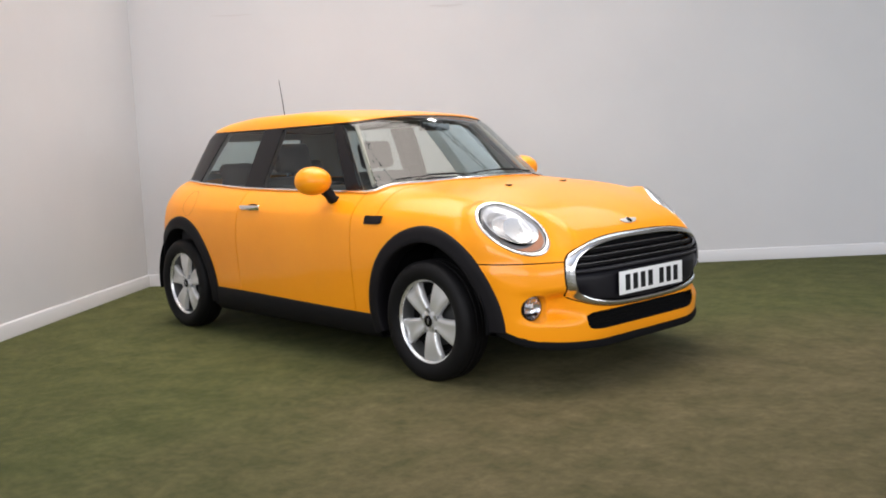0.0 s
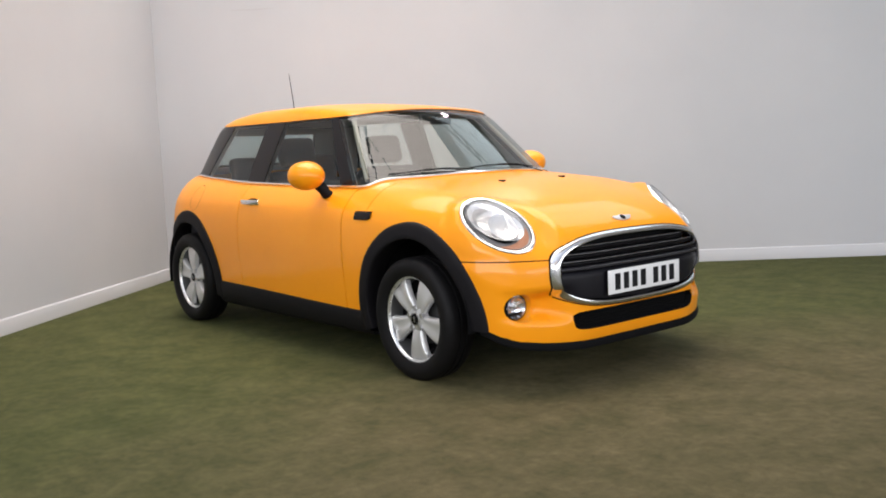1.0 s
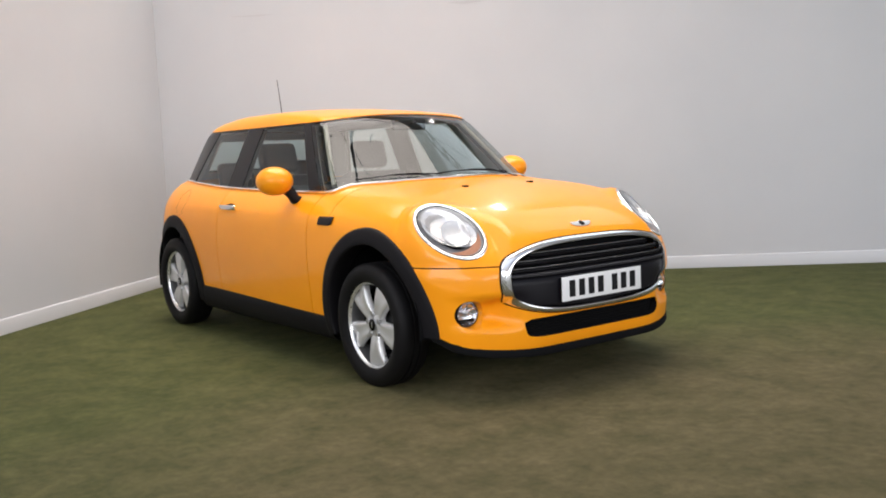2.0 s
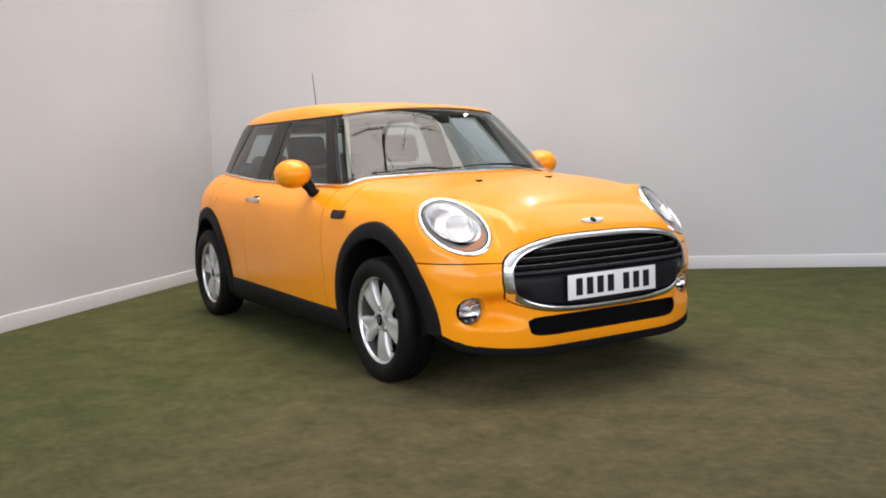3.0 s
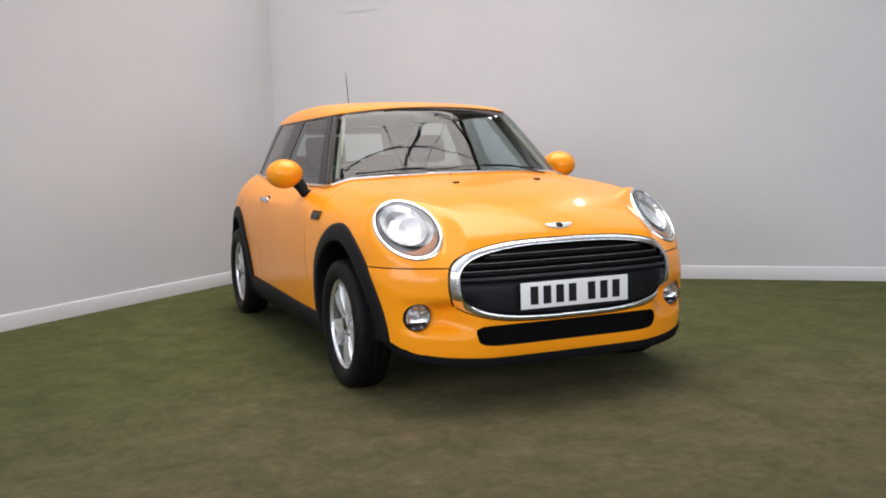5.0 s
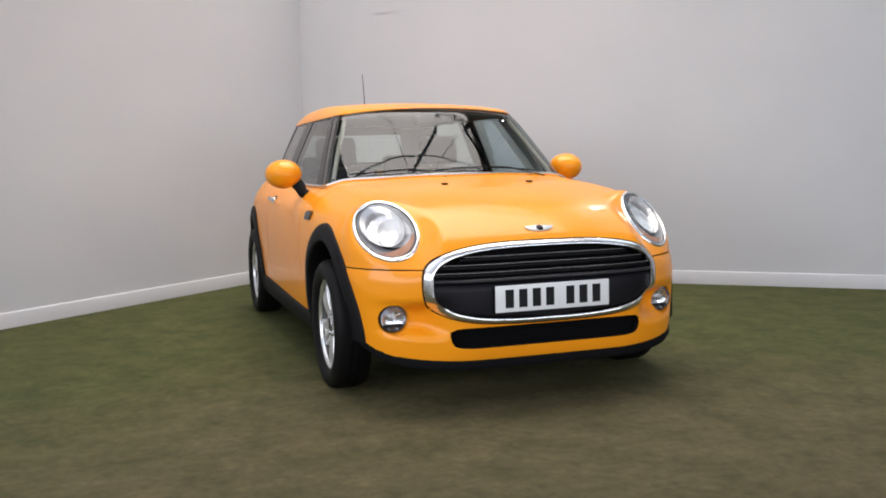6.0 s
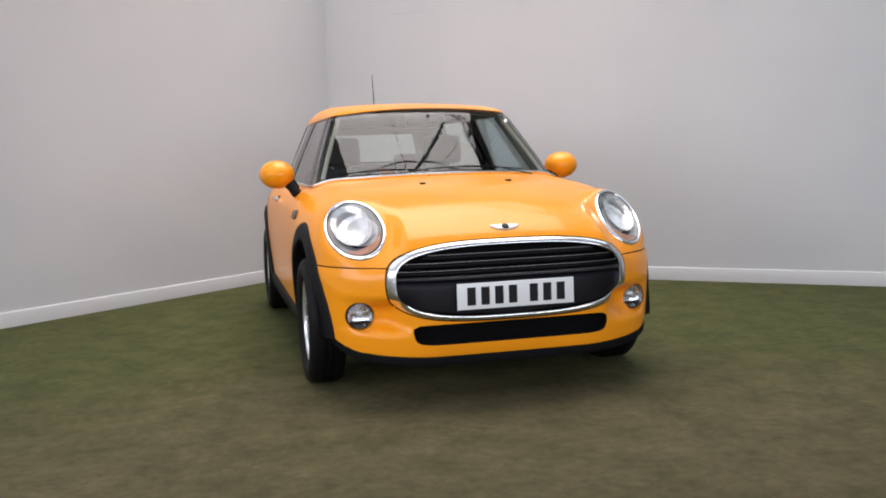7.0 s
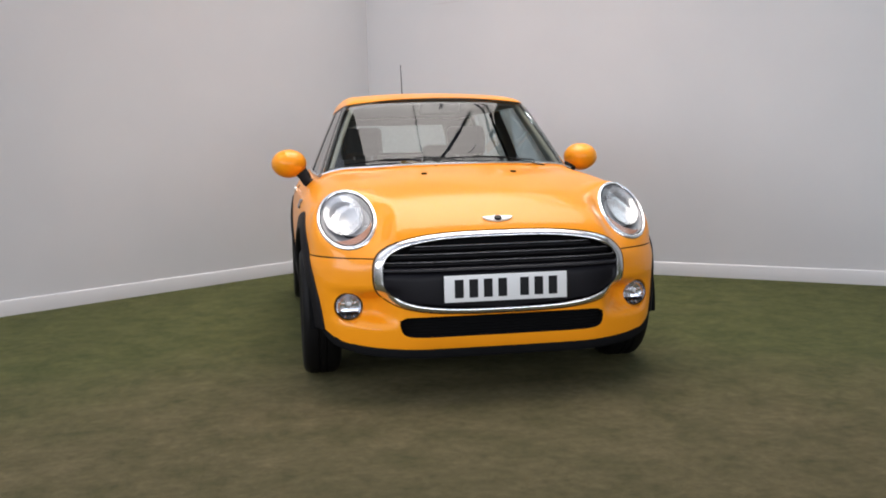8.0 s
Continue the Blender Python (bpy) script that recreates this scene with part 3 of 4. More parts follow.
def arch(centre, r):
    return lambda x, y, z: np.hypot(x - centre[0], z - centre[1]) - r


def grille_shape(x, y, z, grow=0.0):
    """Below 0 inside the grille's outline."""
    a, b = 0.532 + grow, 0.164 + grow
    u = np.abs(y) / a
    w = np.abs(z - 0.532) / b
    return np.where(x > 1.5, ((u**3.0 + w**3.0) ** (1 / 3.0) - 1) * b, 1.0)


INTAKE_Z, INTAKE_HALF = 0.3120, 0.0445


def intake_half(z):
    """Half the width of the lower intake at a height."""
    w = np.minimum(np.abs(z - INTAKE_Z) / INTAKE_HALF, 1.0)
    return (0.437 + 0.25 * (z - INTAKE_Z)) * (1 - w**5) ** (1 / 12)


def intake_shape(x, y, z):
    u, w = np.abs(y) / (0.437 + 0.25 * (z - INTAKE_Z)), np.abs(z - INTAKE_Z) / INTAKE_HALF
    return np.where(x > 1.5, ((u**12 + w**5) ** (1 / 6) - 1) * 0.036, 1.0)


FOG, FOG_AXIS = Vector((1.815, 0.64, 0.388)), Vector((0.995, 0.06, 0.0)).normalized()


def round_shape(centre, axis, r, squash=1.0, up=None):
    up = up or axis.cross(Vector((-axis.y, axis.x, 0)).normalized())
    side = up.cross(axis)

    def g(x, y, z):
        dx, dy, dz = x - centre.x, np.abs(y) - centre.y, z - centre.z
        u = dx * side.x + dy * side.y + dz * side.z
        w = (dx * up.x + dy * up.y + dz * up.z) / squash
        near = (dx * axis.x + dy * axis.y + dz * axis.z) > -0.4
        return np.where(near, np.hypot(u, w) - r, 1.0)

    return g


LOW = smooth_curve((-2.0, 0.30), (-0.8, 0.312), (0.8, 0.288), (1.5, 0.285), (1.66, 0.300), (1.71, 0.282), (1.75, 0.262), (1.81, 0.241), (1.9, 0.222), (2.05, 0.206))
DOOR_F, DOOR_R, GAP = 0.665, -0.50, 0.0028

shell_bm = shell(body, -1.1, 1.1, 0.55, 42, 110, 110)
cuts = [
    arch(ARCH_F, 0.405), arch(ARCH_R, 0.400), grille_shape, intake_shape,
    round_shape(FOG, FOG_AXIS, 0.0635), round_shape(LAMP, LAMP_AXIS, 0.128 * LAMP_SIZE, LAMP_SQUASH, LAMP_V),
    lambda x, y, z: z - LOW(x), lambda x, y, z: np.where(z > 0.86, cabin(x, y, z) + 0.004, 1.0),
    lambda x, y, z: x - DOOR_F - GAP, lambda x, y, z: x - DOOR_F + GAP,
    lambda x, y, z: x - DOOR_R - GAP, lambda x, y, z: x - DOOR_R + GAP,
    lambda x, y, z: np.where(x > 1.2, z - 0.598 - GAP, 1.0), lambda x, y, z: np.where(x > 1.2, z - 0.598 + GAP, 1.0),
    lambda x, y, z: x - 0.872 - GAP, lambda x, y, z: x - 0.872 + GAP, lambda x, y, z: z - 0.785,
]
for g in cuts:
    cut(shell_bm, g)
groups = {}
fs = list(shell_bm.faces)
mid = np.array([f.calc_center_median() for f in fs])
X, Y, Z = mid.T
gone = (cuts[0](X, Y, Z) < 0) | (cuts[1](X, Y, Z) < 0) | (cuts[2](X, Y, Z) < 0) | (cuts[3](X, Y, Z) < 0) | (cuts[4](X, Y, Z) < 0) | (cuts[5](X, Y, Z) < 0) | (cuts[6](X, Y, Z) < 0) | (cuts[7](X, Y, Z) < 0)
for i, f in enumerate(fs):
    if gone[i]:
        continue
    x, z = X[i], Z[i]
    if abs(x - DOOR_F) < GAP or abs(x - DOOR_R) < GAP or (x > 1.25 and abs(z - 0.598) < GAP) or (abs(x - 0.872) < GAP and z > 0.785):
        key = "front_door_gap" if abs(x - DOOR_F) < GAP else "rear_door_gap" if abs(x - DOOR_R) < GAP else "bumper_gap" if x > 1.25 else "bonnet_gap"
    elif x < DOOR_R:
        key = "rear_quarter"
    elif x < DOOR_F:
        key = "door"
    elif x > 1.25 and z < 0.598:
        key = "front_bumper"
    elif x > 0.872 and z > 0.598 and not (z < 0.785 and x < 1.25):
        key = "bonnet"
    else:
        key = "front_wing"
    groups.setdefault(key, []).append(f)

bonnet = panel("bonnet", groups["bonnet"], body, PAINT, car, both=True)
bumper = panel("front_bumper", groups["front_bumper"], body, PAINT, car, both=True, inward=0.005)
doors = {}
for side, mirror in ((1, False), (-1, True)):
    doors[side] = panel("door", groups["door"], body, PAINT, car, mirror=mirror)
    panel("front_wing", groups["front_wing"], body, PAINT, car, mirror=mirror)
    panel("rear_quarter", groups["rear_quarter"], body, PAINT, car, mirror=mirror)
    for gap in ("front_door_gap", "rear_door_gap", "bumper_gap", "bonnet_gap"):
        panel(gap, groups[gap], body, DARK, car, mirror=mirror, out=-0.006, inward=0.004)
shell_bm.free()

# roof, pillars and windows
cab_bm = shell(cabin, -0.7, 0.05, 1.05, 40, 60, 110)
ROOF_EDGE = lambda x, y, z: z - 1.344 + 0.12 * np.abs(y) ** 2.0
PILLAR_A0 = lambda x, y, z: x - 0.478 + 0.81 * (z - 0.936)


def cabin_side(x, y, z):
    """Above 0 on the side of the cabin, below 0 on its screen."""
    y = np.abs(y)
    return (y - BELT_Y(x) + 0.40 * (z - 0.95) + 0.10 * (z - 0.95) ** 2) * 0.92 - (x - 0.955 + 1.20 * (z - 0.95) + 0.55 * y**2) * 0.63


SCREEN_EDGE = lambda x, y, z: np.where(x > -0.2, cabin_side(x, y, z) - 0.075, 1.0)
B0, B1 = (lambda x, y, z: x + 0.37 - 0.10 * (z - 0.95)), (lambda x, y, z: x + 0.585 - 0.10 * (z - 0.95))
REAR_EDGE = lambda x, y, z: x + 1.24 - 0.62 * (z - 1.0)
REAR_GLASS = lambda x, y, z: np.where(x < -1.0, np.abs(y) - 0.43 + 0.30 * (z - 1.0), 1.0)
GLASS_TOP = lambda x, y, z: z - 1.3365 + 0.12 * np.abs(y) ** 2.0
cab_cuts = [ROOF_EDGE, lambda x, y, z: body(x, y, z) + 0.006, PILLAR_A0, SCREEN_EDGE, B0, B1, REAR_EDGE, REAR_GLASS, GLASS_TOP, lambda x, y, z: z - 1.05, lambda x, y, z: z - 1.27]
for g in cab_cuts:
    cut(cab_bm, g)
fs = list(cab_bm.faces)
mid = np.array([f.calc_center_median() for f in fs])
X, Y, Z = mid.T
v = [g(X, Y, Z) for g in cab_cuts]
cab = {}
for i, f in enumerate(fs):
    if v[1][i] < 0 or Z[i] < 0.88:
        continue
    x = X[i]
    if v[0][i] > 0:
        key = "roof"
    elif v[8][i] > 0:
        key = "roof_rail"
    elif x > -0.2 and v[3][i] < 0:
        key = "windscreen"
    elif v[2][i] > 0:
        key = "pillar"
    elif v[4][i] > 0:
        key = "door_window"
    elif v[5][i] > 0:
        key = "door_pillar"
    elif v[6][i] > 0:
        key = "quarter_window"
    elif v[7][i] < 0 and 1.05 < Z[i] < 1.27:
        key = "rear_window"
    else:
        key = "rear_pillar"
    cab.setdefault(key, []).append(f)
panel("roof", cab["roof"], cabin, PAINT, car, both=True, out=0.004, inward=0.02)
windscreen = panel("windscreen", cab["windscreen"], cabin, SCREEN, car, both=True, out=-0.002, inward=0.004)
rear_window = panel("rear_window", cab["rear_window"], cabin, GLASS, car, both=True, out=-0.002, inward=0.004)
panel("headlining", cab["roof"], cabin, LINER, car, "pale cloth headlining", both=True, out=-0.030, inward=0.002)
panel("roof_rail", cab["roof_rail"], cabin, GLOSSY_BLACK, car, both=True, inward=0.005)
panel("rear_pillar", cab["rear_pillar"], cabin, GLOSSY_BLACK, car, both=True, inward=0.005)
panel("rear_lining", cab["rear_pillar"], cabin, LINER, car, "pale rear pillar lining", both=True, out=-0.030, inward=0.002)
for side, mirror in ((1, False), (-1, True)):
    panel("front_pillar", cab["pillar"], cabin, GLOSSY_BLACK, car, mirror=mirror, inward=0.03)
    panel("pillar_lining", cab["pillar"], cabin, LINER, car, "pale inner pillar lining", mirror=mirror, out=-0.034, inward=0.002)
    panel("door_pillar", cab["door_pillar"], cabin, GLOSSY_BLACK, car, mirror=mirror, inward=0.03)
    panel("window", cab["door_window"], cabin, GLASS, doors[side], mirror=mirror, out=-0.003, inward=0.004)
    panel("quarter_window", cab["quarter_window"], cabin, GLASS, car, mirror=mirror, out=-0.003, inward=0.004)
cab_bm.free()


# ---- wheels ----
def wheel_at(x, side):
    """A wheel whose outer face looks towards side * y."""
    m = pose(x, side * 0.740, 0.295 if x > 0 else 0.300, -90 * side, 0, 0) @ pose(0, 0, 0, 0, 0, -86 if x > 0 else -52)
    rim = part("wheel", lathe_bm([(0.150, -0.09), (0.193, -0.085), (0.196, 0.02), (0.200, 0.052), (0.204, 0.056), (0.204, 0.048), (0.205, -0.08), (0.150, -0.09)], 72, m), BARREL_SHADE, car, "five-spoke silver alloy wheel")
    part("tyre", lathe_bm([(0.205, 0.05), (0.2115, 0.072), (0.224, 0.081), (0.250, 0.088), (0.272, 0.086), (0.288, 0.077), (0.297, 0.066), (0.3015, 0.05), (0.3015, 0.022), (0.295, 0.020), (0.295, 0.014), (0.302, 0.012), (0.302, -0.012), (0.295, -0.014), (0.295, -0.02), (0.3015, -0.022), (0.3015, -0.05), (0.288, -0.077), (0.25, -0.088), (0.205, -0.07)], 96, m), RUBBER, rim, "worn black rubber tyre")
    part("rim_edge", lathe_bm([(0.199, 0.050), (0.2015, 0.058), (0.207, 0.0635), (0.2125, 0.065), (0.2145, 0.059), (0.209, 0.05)], 72, m), LIP, rim, "bright outer rim edge")
    for k in range(5):
        turn = m @ pose(0, 0, 0, 0, 0, 72 * k)
        bm = bmesh.new()
        rows = []
        for i in range(9):
            u = i / 8
            r = 0.045 + u * 0.153
            half = 0.032 + 0.040 * u**1.25
            top = 0.046 + 0.012 * math.sin(math.pi * u * 0.85) - 0.004 * u
            rows.append([bm.verts.new((r, w * half, h)) for w, h in ((-1.0, top - 0.03), (-0.95, top - 0.004), (-0.8, top), (-0.45, top - 0.0005), (0.0, top - 0.007), (0.45, top - 0.0005), (0.8, top), (0.95, top - 0.004), (1.0, top - 0.03))])
        for a, b in zip(rows, rows[1:]):
            for j in range(8):
                bm.faces.new((a[j], a[j + 1], b[j + 1], b[j]))
        bm.transform(turn)
        part("spoke", bm, ALLOY, rim, smooth=60)
        part("wheel_bolt", lathe_bm([(0.0, 0.0535), (0.0085, 0.0535), (0.010, 0.051), (0.0145, 0.0525), (0.0145, 0.03)], 12, m @ pose(0, 0, 0, 0, 0, 72 * k + 36) @ pose(0.052, 0, 0)), SATIN, rim, "silver wheel bolt in its recess")
    part("hub", lathe_bm([(0.034, 0.050), (0.045, 0.047), (0.066, 0.040), (0.072, 0.02)], 40, m), ALLOY, rim)
    part("hub_cap", lathe_bm([(0.0, 0.058), (0.018, 0.058), (0.027, 0.056), (0.0275, 0.05), (0.0275, 0.03)], 36, m), GLOSSY_BLACK, rim, "black centre cap")
    part("cap_ring", lathe_bm([(0.0275, 0.052), (0.029, 0.0565), (0.032, 0.0565), (0.034, 0.050)], 36, m), SATIN, rim, "satin ring round the cap")
    part("cap_emblem", box_bm(-0.014, 0.014, -0.004, 0.004, 0.0582, 0.0592, 0.0004), SATIN, rim, "small plain silver emblem").matrix_basis = m
    valve = m @ pose(0, 0, 0, 0, 0, 36) @ pose(0.176, 0, 0.03)
    part("valve", lathe_bm([(0.0, 0.030), (0.004, 0.030), (0.0045, 0.0), (0.0045, -0.02)], 10, valve), CLAD, rim)
    # dark disc added for the shade between the spokes; brake disc darkened too
    part("spoke_gap_shade", lathe_bm([(0.03, -0.028), (0.192, -0.020), (0.192, -0.04), (0.03, -0.05)], 48, m), DARK, rim)
    part("brake_disc", lathe_bm([(0.04, -0.005), (0.125, -0.005), (0.13, -0.009), (0.13, -0.022), (0.04, -0.022)], 48, m), STEEL, rim)


for x in (1.236, -1.2475):
    for side in (-1, 1):
        wheel_at(x, side)


# ---- arch cladding, sills, chin ----
def body_y(x, z):
    """The half width of the body at each (x, z)."""
    x, z = np.asarray(x, float), np.asarray(z, float)
    lo, hi = np.full(x.shape, 0.05), np.full(x.shape, 1.1)
    for _ in range(36):
        m_ = (lo + hi) / 2
        inside = body(x, m_, z) < 0
        lo, hi = np.where(inside, m_, lo), np.where(inside, hi, m_)
    return lo


def strip_part(name, rows, material, parent, label="", side=1, closed=False, smooth=50):
    """A sheet through rows of points (lists of equal length)."""
    bm = bmesh.new()
    vs = [[bm.verts.new((p[0], p[1] * side, p[2])) for p in r] for r in rows]
    n = len(vs)
    for i in range(n if closed else n - 1):
        a, b = vs[i], vs[(i + 1) % n]
        for j in range(len(a) - 1):
            bm.faces.new((a[j], a[j + 1], b[j + 1], b[j]))
    return part(name, bm, material, parent, label, smooth)


def arch_rows(centre, a0, a1, outer):
    section = ((outer + 0.001, -0.008), (outer, 0.006), (outer - 0.008, 0.012), (outer - 0.03, 0.014), (outer - 0.055, 0.017), (outer - 0.072, 0.018), (outer - 0.079, 0.015), (outer - 0.082, 0.006), (outer - 0.082, -0.03), (outer - 0.075, -0.09))
    a = np.linspace(radians(a0), radians(a1), 64)[:, None]
    r, out = np.array(section).T
    r = r - 0.011 * np.clip(np.sin(2 * a), 0, 1) * (a < math.pi / 2)
    x, z = centre[0] + r * np.cos(a), np.maximum(centre[1] + r * np.sin(a), 0.185)
    y = body_y(x, np.maximum(z, 0.2)) + out
    return [list(zip(*q)) for q in zip(x, y, z)]


ROWS_F, ROWS_R = arch_rows(ARCH_F, -4, 196, 0.457), arch_rows(ARCH_R, -14, 181, 0.452)
for side in (1, -1):
    strip_part("arch_trim", ROWS_F, CLAD, car, "matt black plastic wheel arch trim", side)
    strip_part("arch_trim", ROWS_R, CLAD, car, "matt black plastic wheel arch trim", side)
    # sill between the arches
    rows = []
    for x in np.linspace(ARCH_R[0] + 0.40, ARCH_F[0] - 0.40, 40):
        top = float(LOW(x))
        section = np.array(((top + 0.004, -0.01), (top + 0.003, 0.006), (top - 0.012, 0.012), (0.24, 0.012), (0.19, 0.006), (0.165, -0.02), (0.16, -0.12)))
        zs = section[:, 0]
        rows.append(list(zip(0 * zs + x, body_y(0 * zs + x, np.maximum(zs, 0.2)) + section[:, 1], zs)))
    strip_part("sill_trim", rows, CLAD, car, "matt black plastic sill", side)
    # inner wheel arches
    for c in (ARCH_F, ARCH_R):
        rows = [[(c[0] + 0.388 * math.cos(a), y, c[1] + 0.388 * math.sin(a)) for y in (0.80, 0.70, 0.50)] + [(c[0] + 0.02 * math.cos(a), 0.50, c[1] + 0.02 * math.sin(a))] for a in np.linspace(radians(-6), radians(190), 44)]
        strip_part("arch_liner", rows, DARK, car, "", side)


def front_x(y, z):
    """How far forward the body reaches at each (y, z)."""
    lo, hi = np.full(np.shape(y), 1.0), np.full(np.shape(y), 2.3)
    for _ in range(36):
        m_ = (lo + hi) / 2
        inside = body(m_, y, z) < 0
        lo, hi = np.where(inside, m_, lo), np.where(inside, hi, m_)
    return lo


def nose_row(w, n, z, back):
    """Points across the nose at one height, set back from its surface."""
    y = np.linspace(-w, w, n)
    return list(zip(front_x(y, 0 * y + z) - back, y, 0 * y + z))


# chin: a black lip under the painted bumper, round to the arches
rows = []
for x_at, y in [(None, w) for w in np.linspace(0, 0.62, 24)] + [(w, None) for w in np.linspace(1.78, 1.66, 10)]:
    if y is not None:
        fx = float(front_x(y, 0.22))
        nx, ny = 1.0, 0.25 * (y / 0.62) ** 3
        px, py = fx, y
    else:
        px, py = x_at, float(body_y(x_at, 0.24))
        nx, ny = 0.6 * (x_at - 1.66) / 0.12, 0.35
    z0 = float(LOW(px))
    rows.append([(px + nx * o, py + ny * o, z) for z, o in ((z0 + 0.004, -0.015), (z0 + 0.002, 0.003), (z0 - 0.007, 0.006), (z0 - 0.025, 0.010), (z0 - 0.034, 0.006), (z0 - 0.040, -0.03), (z0 - 0.037, -0.25))])
bm = bmesh.new()
full = [[(p[0], -p[1], p[2]) for p in r] for r in rows[:0:-1]] + rows
vs = [[bm.verts.new(p) for p in r] for r in full]
for a, b in zip(vs, vs[1:]):
    for j in range(len(a) - 1):
        bm.faces.new((a[j], a[j + 1], b[j + 1], b[j]))
part("chin_spoiler", bm, DARK, bumper, "black plastic chin spoiler", 50)
part("underbody", box_bm(-1.6, 1.2, -0.74, 0.74, 0.165, 0.24, 0.03), DARK, car)
# unseen tray, added to keep light from reaching under the nose
part("undertray_light_block", box_bm(1.15, 1.82, -0.50, 0.50, 0.185, 0.24, 0.02), DARK, car)


# ---- face: grille, plate, lamps ----
def outline(a, grow):
    """A point (y, z) on the grille's outline at angle a."""
    c, q = math.cos(a), math.sin(a)
    e = 2 / 3.0
    return (0.532 + grow) * math.copysign(abs(c) ** e, c), 0.532 + (0.164 + grow) * math.copysign(abs(q) ** e, q)


def grille_half(z, grow):
    w = min(abs(z - 0.532) / (0.164 + grow), 1.0)
    return (0.532 + grow) * max(1 - w**3.0, 0.0) ** (1 / 3.0)


def ring_part(name, profile, material, parent, label="", steps=120):
    yz = np.array([[outline(a, grow * (1.25 - 0.48 * abs(math.sin(a)))) for grow, _ in profile] for a in np.linspace(0, 2 * math.pi, steps, endpoint=False)])
    x = front_x(yz[..., 0], yz[..., 1]) + np.array([o for _, o in profile])
    rows = [list(zip(*q)) for q in zip(x, yz[..., 0], yz[..., 1])]
    return strip_part(name, rows, material, parent, label, 1, True, 60)


grille = ring_part("grille_surround", [(0.007, -0.012), (0.0065, 0.004), (0.004, 0.009), (-0.006, 0.0125), (-0.017, 0.0135), (-0.022, 0.010), (-0.024, 0.002), (-0.024, -0.03)], SURROUND, car, "chrome grille surround")


ring_part("grille_gap", [(0.0115, -0.004), (0.0108, 0.0014), (0.0065, 0.0014), (0.006, -0.004)], DARK, grille)


def cross_bar(name, z0, z1, depth, thick, material, parent, label="", inset=-0.028):
    """A bar across the grille between two heights, following the nose."""
    rows = []
    zc = (z0 + z1) / 2
    w = grille_half(z0 if abs(z0 - 0.532) > abs(z1 - 0.532) else z1, inset)
    ys_ = np.linspace(-w, w, 41)
    for y, x in zip(ys_, front_x(ys_, 0 * ys_ + zc) - depth):
        r = thick
        rows.append([(x - r, y, z0), (x - 0.2 * r, y, z0), (x, y, z0 + 0.3 * (z1 - z0)), (x, y, z1 - 0.3 * (z1 - z0)), (x - 0.2 * r, y, z1), (x - r, y, z1)])
    return strip_part(name, rows, material, parent, label, 1, False, 50)


rows = []
for z in np.linspace(0.37, 0.690, 14):
    w = grille_half(z, 0.004)
    rows.append(nose_row(w, 31, z, 0.075))
strip_part("grille_back", rows, DARK, grille)
for z in (0.575, 0.607, 0.639):
    bar = cross_bar("grille_slat", z - 0.016, z + 0.004, 0.014, 0.035, SLAT, grille, "black grille slat")
    cross_bar("slat_edge", z + 0.0042, z + 0.0085, 0.008, 0.014, SLAT_EDGE, grille, "thin satin slat edge")
# lower panel that carries the plate
rows = []
for t in np.linspace(0, 1, 15):
    z = 0.374 + 0.182 * t
    w = grille_half(z, -0.026)
    back = 0.004 + 0.05 * max(0, (t - 0.80) / 0.2) ** 2
    rows.append(nose_row(w, 41, z, back))
strip_part("plate_panel", rows, PANEL, grille, "black plastic panel behind the plate")
# rounded ledge of the panel, with its highlight in the colour
cross_bar("panel_lip", 0.541, 0.557, -0.002, 0.03, LIP_HIGHLIGHT, grille, "rounded upper edge of the panel, its highlight coloured grey")

plate = part("number_plate", box_bm(1.996, 2.002, -0.26, 0.26, 0.4155, 0.5265, 0.002), WHITE_PLATE, car, "white reflective front number plate")
part("plate_edge", box_bm(1.985, 1.9955, -0.255, 0.255, 0.418, 0.524, 0.002), CLAD, plate)
for y in (-0.1985, -0.1375, -0.0765, -0.0155, 0.0775, 0.1385, 0.1995):
    part("plate_bar", box_bm(2.0021, 2.0032, y - 0.0185, y + 0.0185, 0.433, 0.509), BLACK_INK, plate, "plain dark bar on the plate")

# lower intake
rows = []
for z in np.linspace(INTAKE_Z - INTAKE_HALF - 0.006, INTAKE_Z + INTAKE_HALF + 0.006, 6):
    rows.append(nose_row(0.475, 31, z, 0.042))
strip_part("intake_back", rows, DARK, bumper)
rim_rows = []
for a in np.linspace(0, 2 * math.pi, 96, endpoint=False):
    q, w = math.copysign(abs(math.cos(a)) ** (1 / 6), math.cos(a)), math.copysign(abs(math.sin(a)) ** 0.4, math.sin(a))
    row = []
    for d, back in ((0.0004, 0.0015), (0.003, 0.004), (0.004, 0.055)):
        z = INTAKE_Z + (INTAKE_HALF - d) * w
        y = (0.437 - d + 0.25 * (z - INTAKE_Z)) * q
        row.append((float(front_x(y, z)) - back, y, z))
    rim_rows.append(row)
strip_part("intake_sleeve", rim_rows, DARK, bumper, "black sleeve inside the intake", 1, True, 60)
for z in np.linspace(INTAKE_Z - 0.034, INTAKE_Z + 0.034, 6):
    rows = [[(x - d, y, z + h) for d, h in ((0.012, -0.0025), (0.004, -0.002), (0.002, 0.0), (0.004, 0.002), (0.012, 0.0025))] for x, y, _ in nose_row(float(intake_half(z)) - 0.012, 31, z, 0.030)]
    strip_part("intake_bar", rows, DARK, bumper)

# badge: plain wings with a dark disc
BADGE_N = Vector(gradient(body, np.array([[1.897, 0.0, 0.745]]))[0])
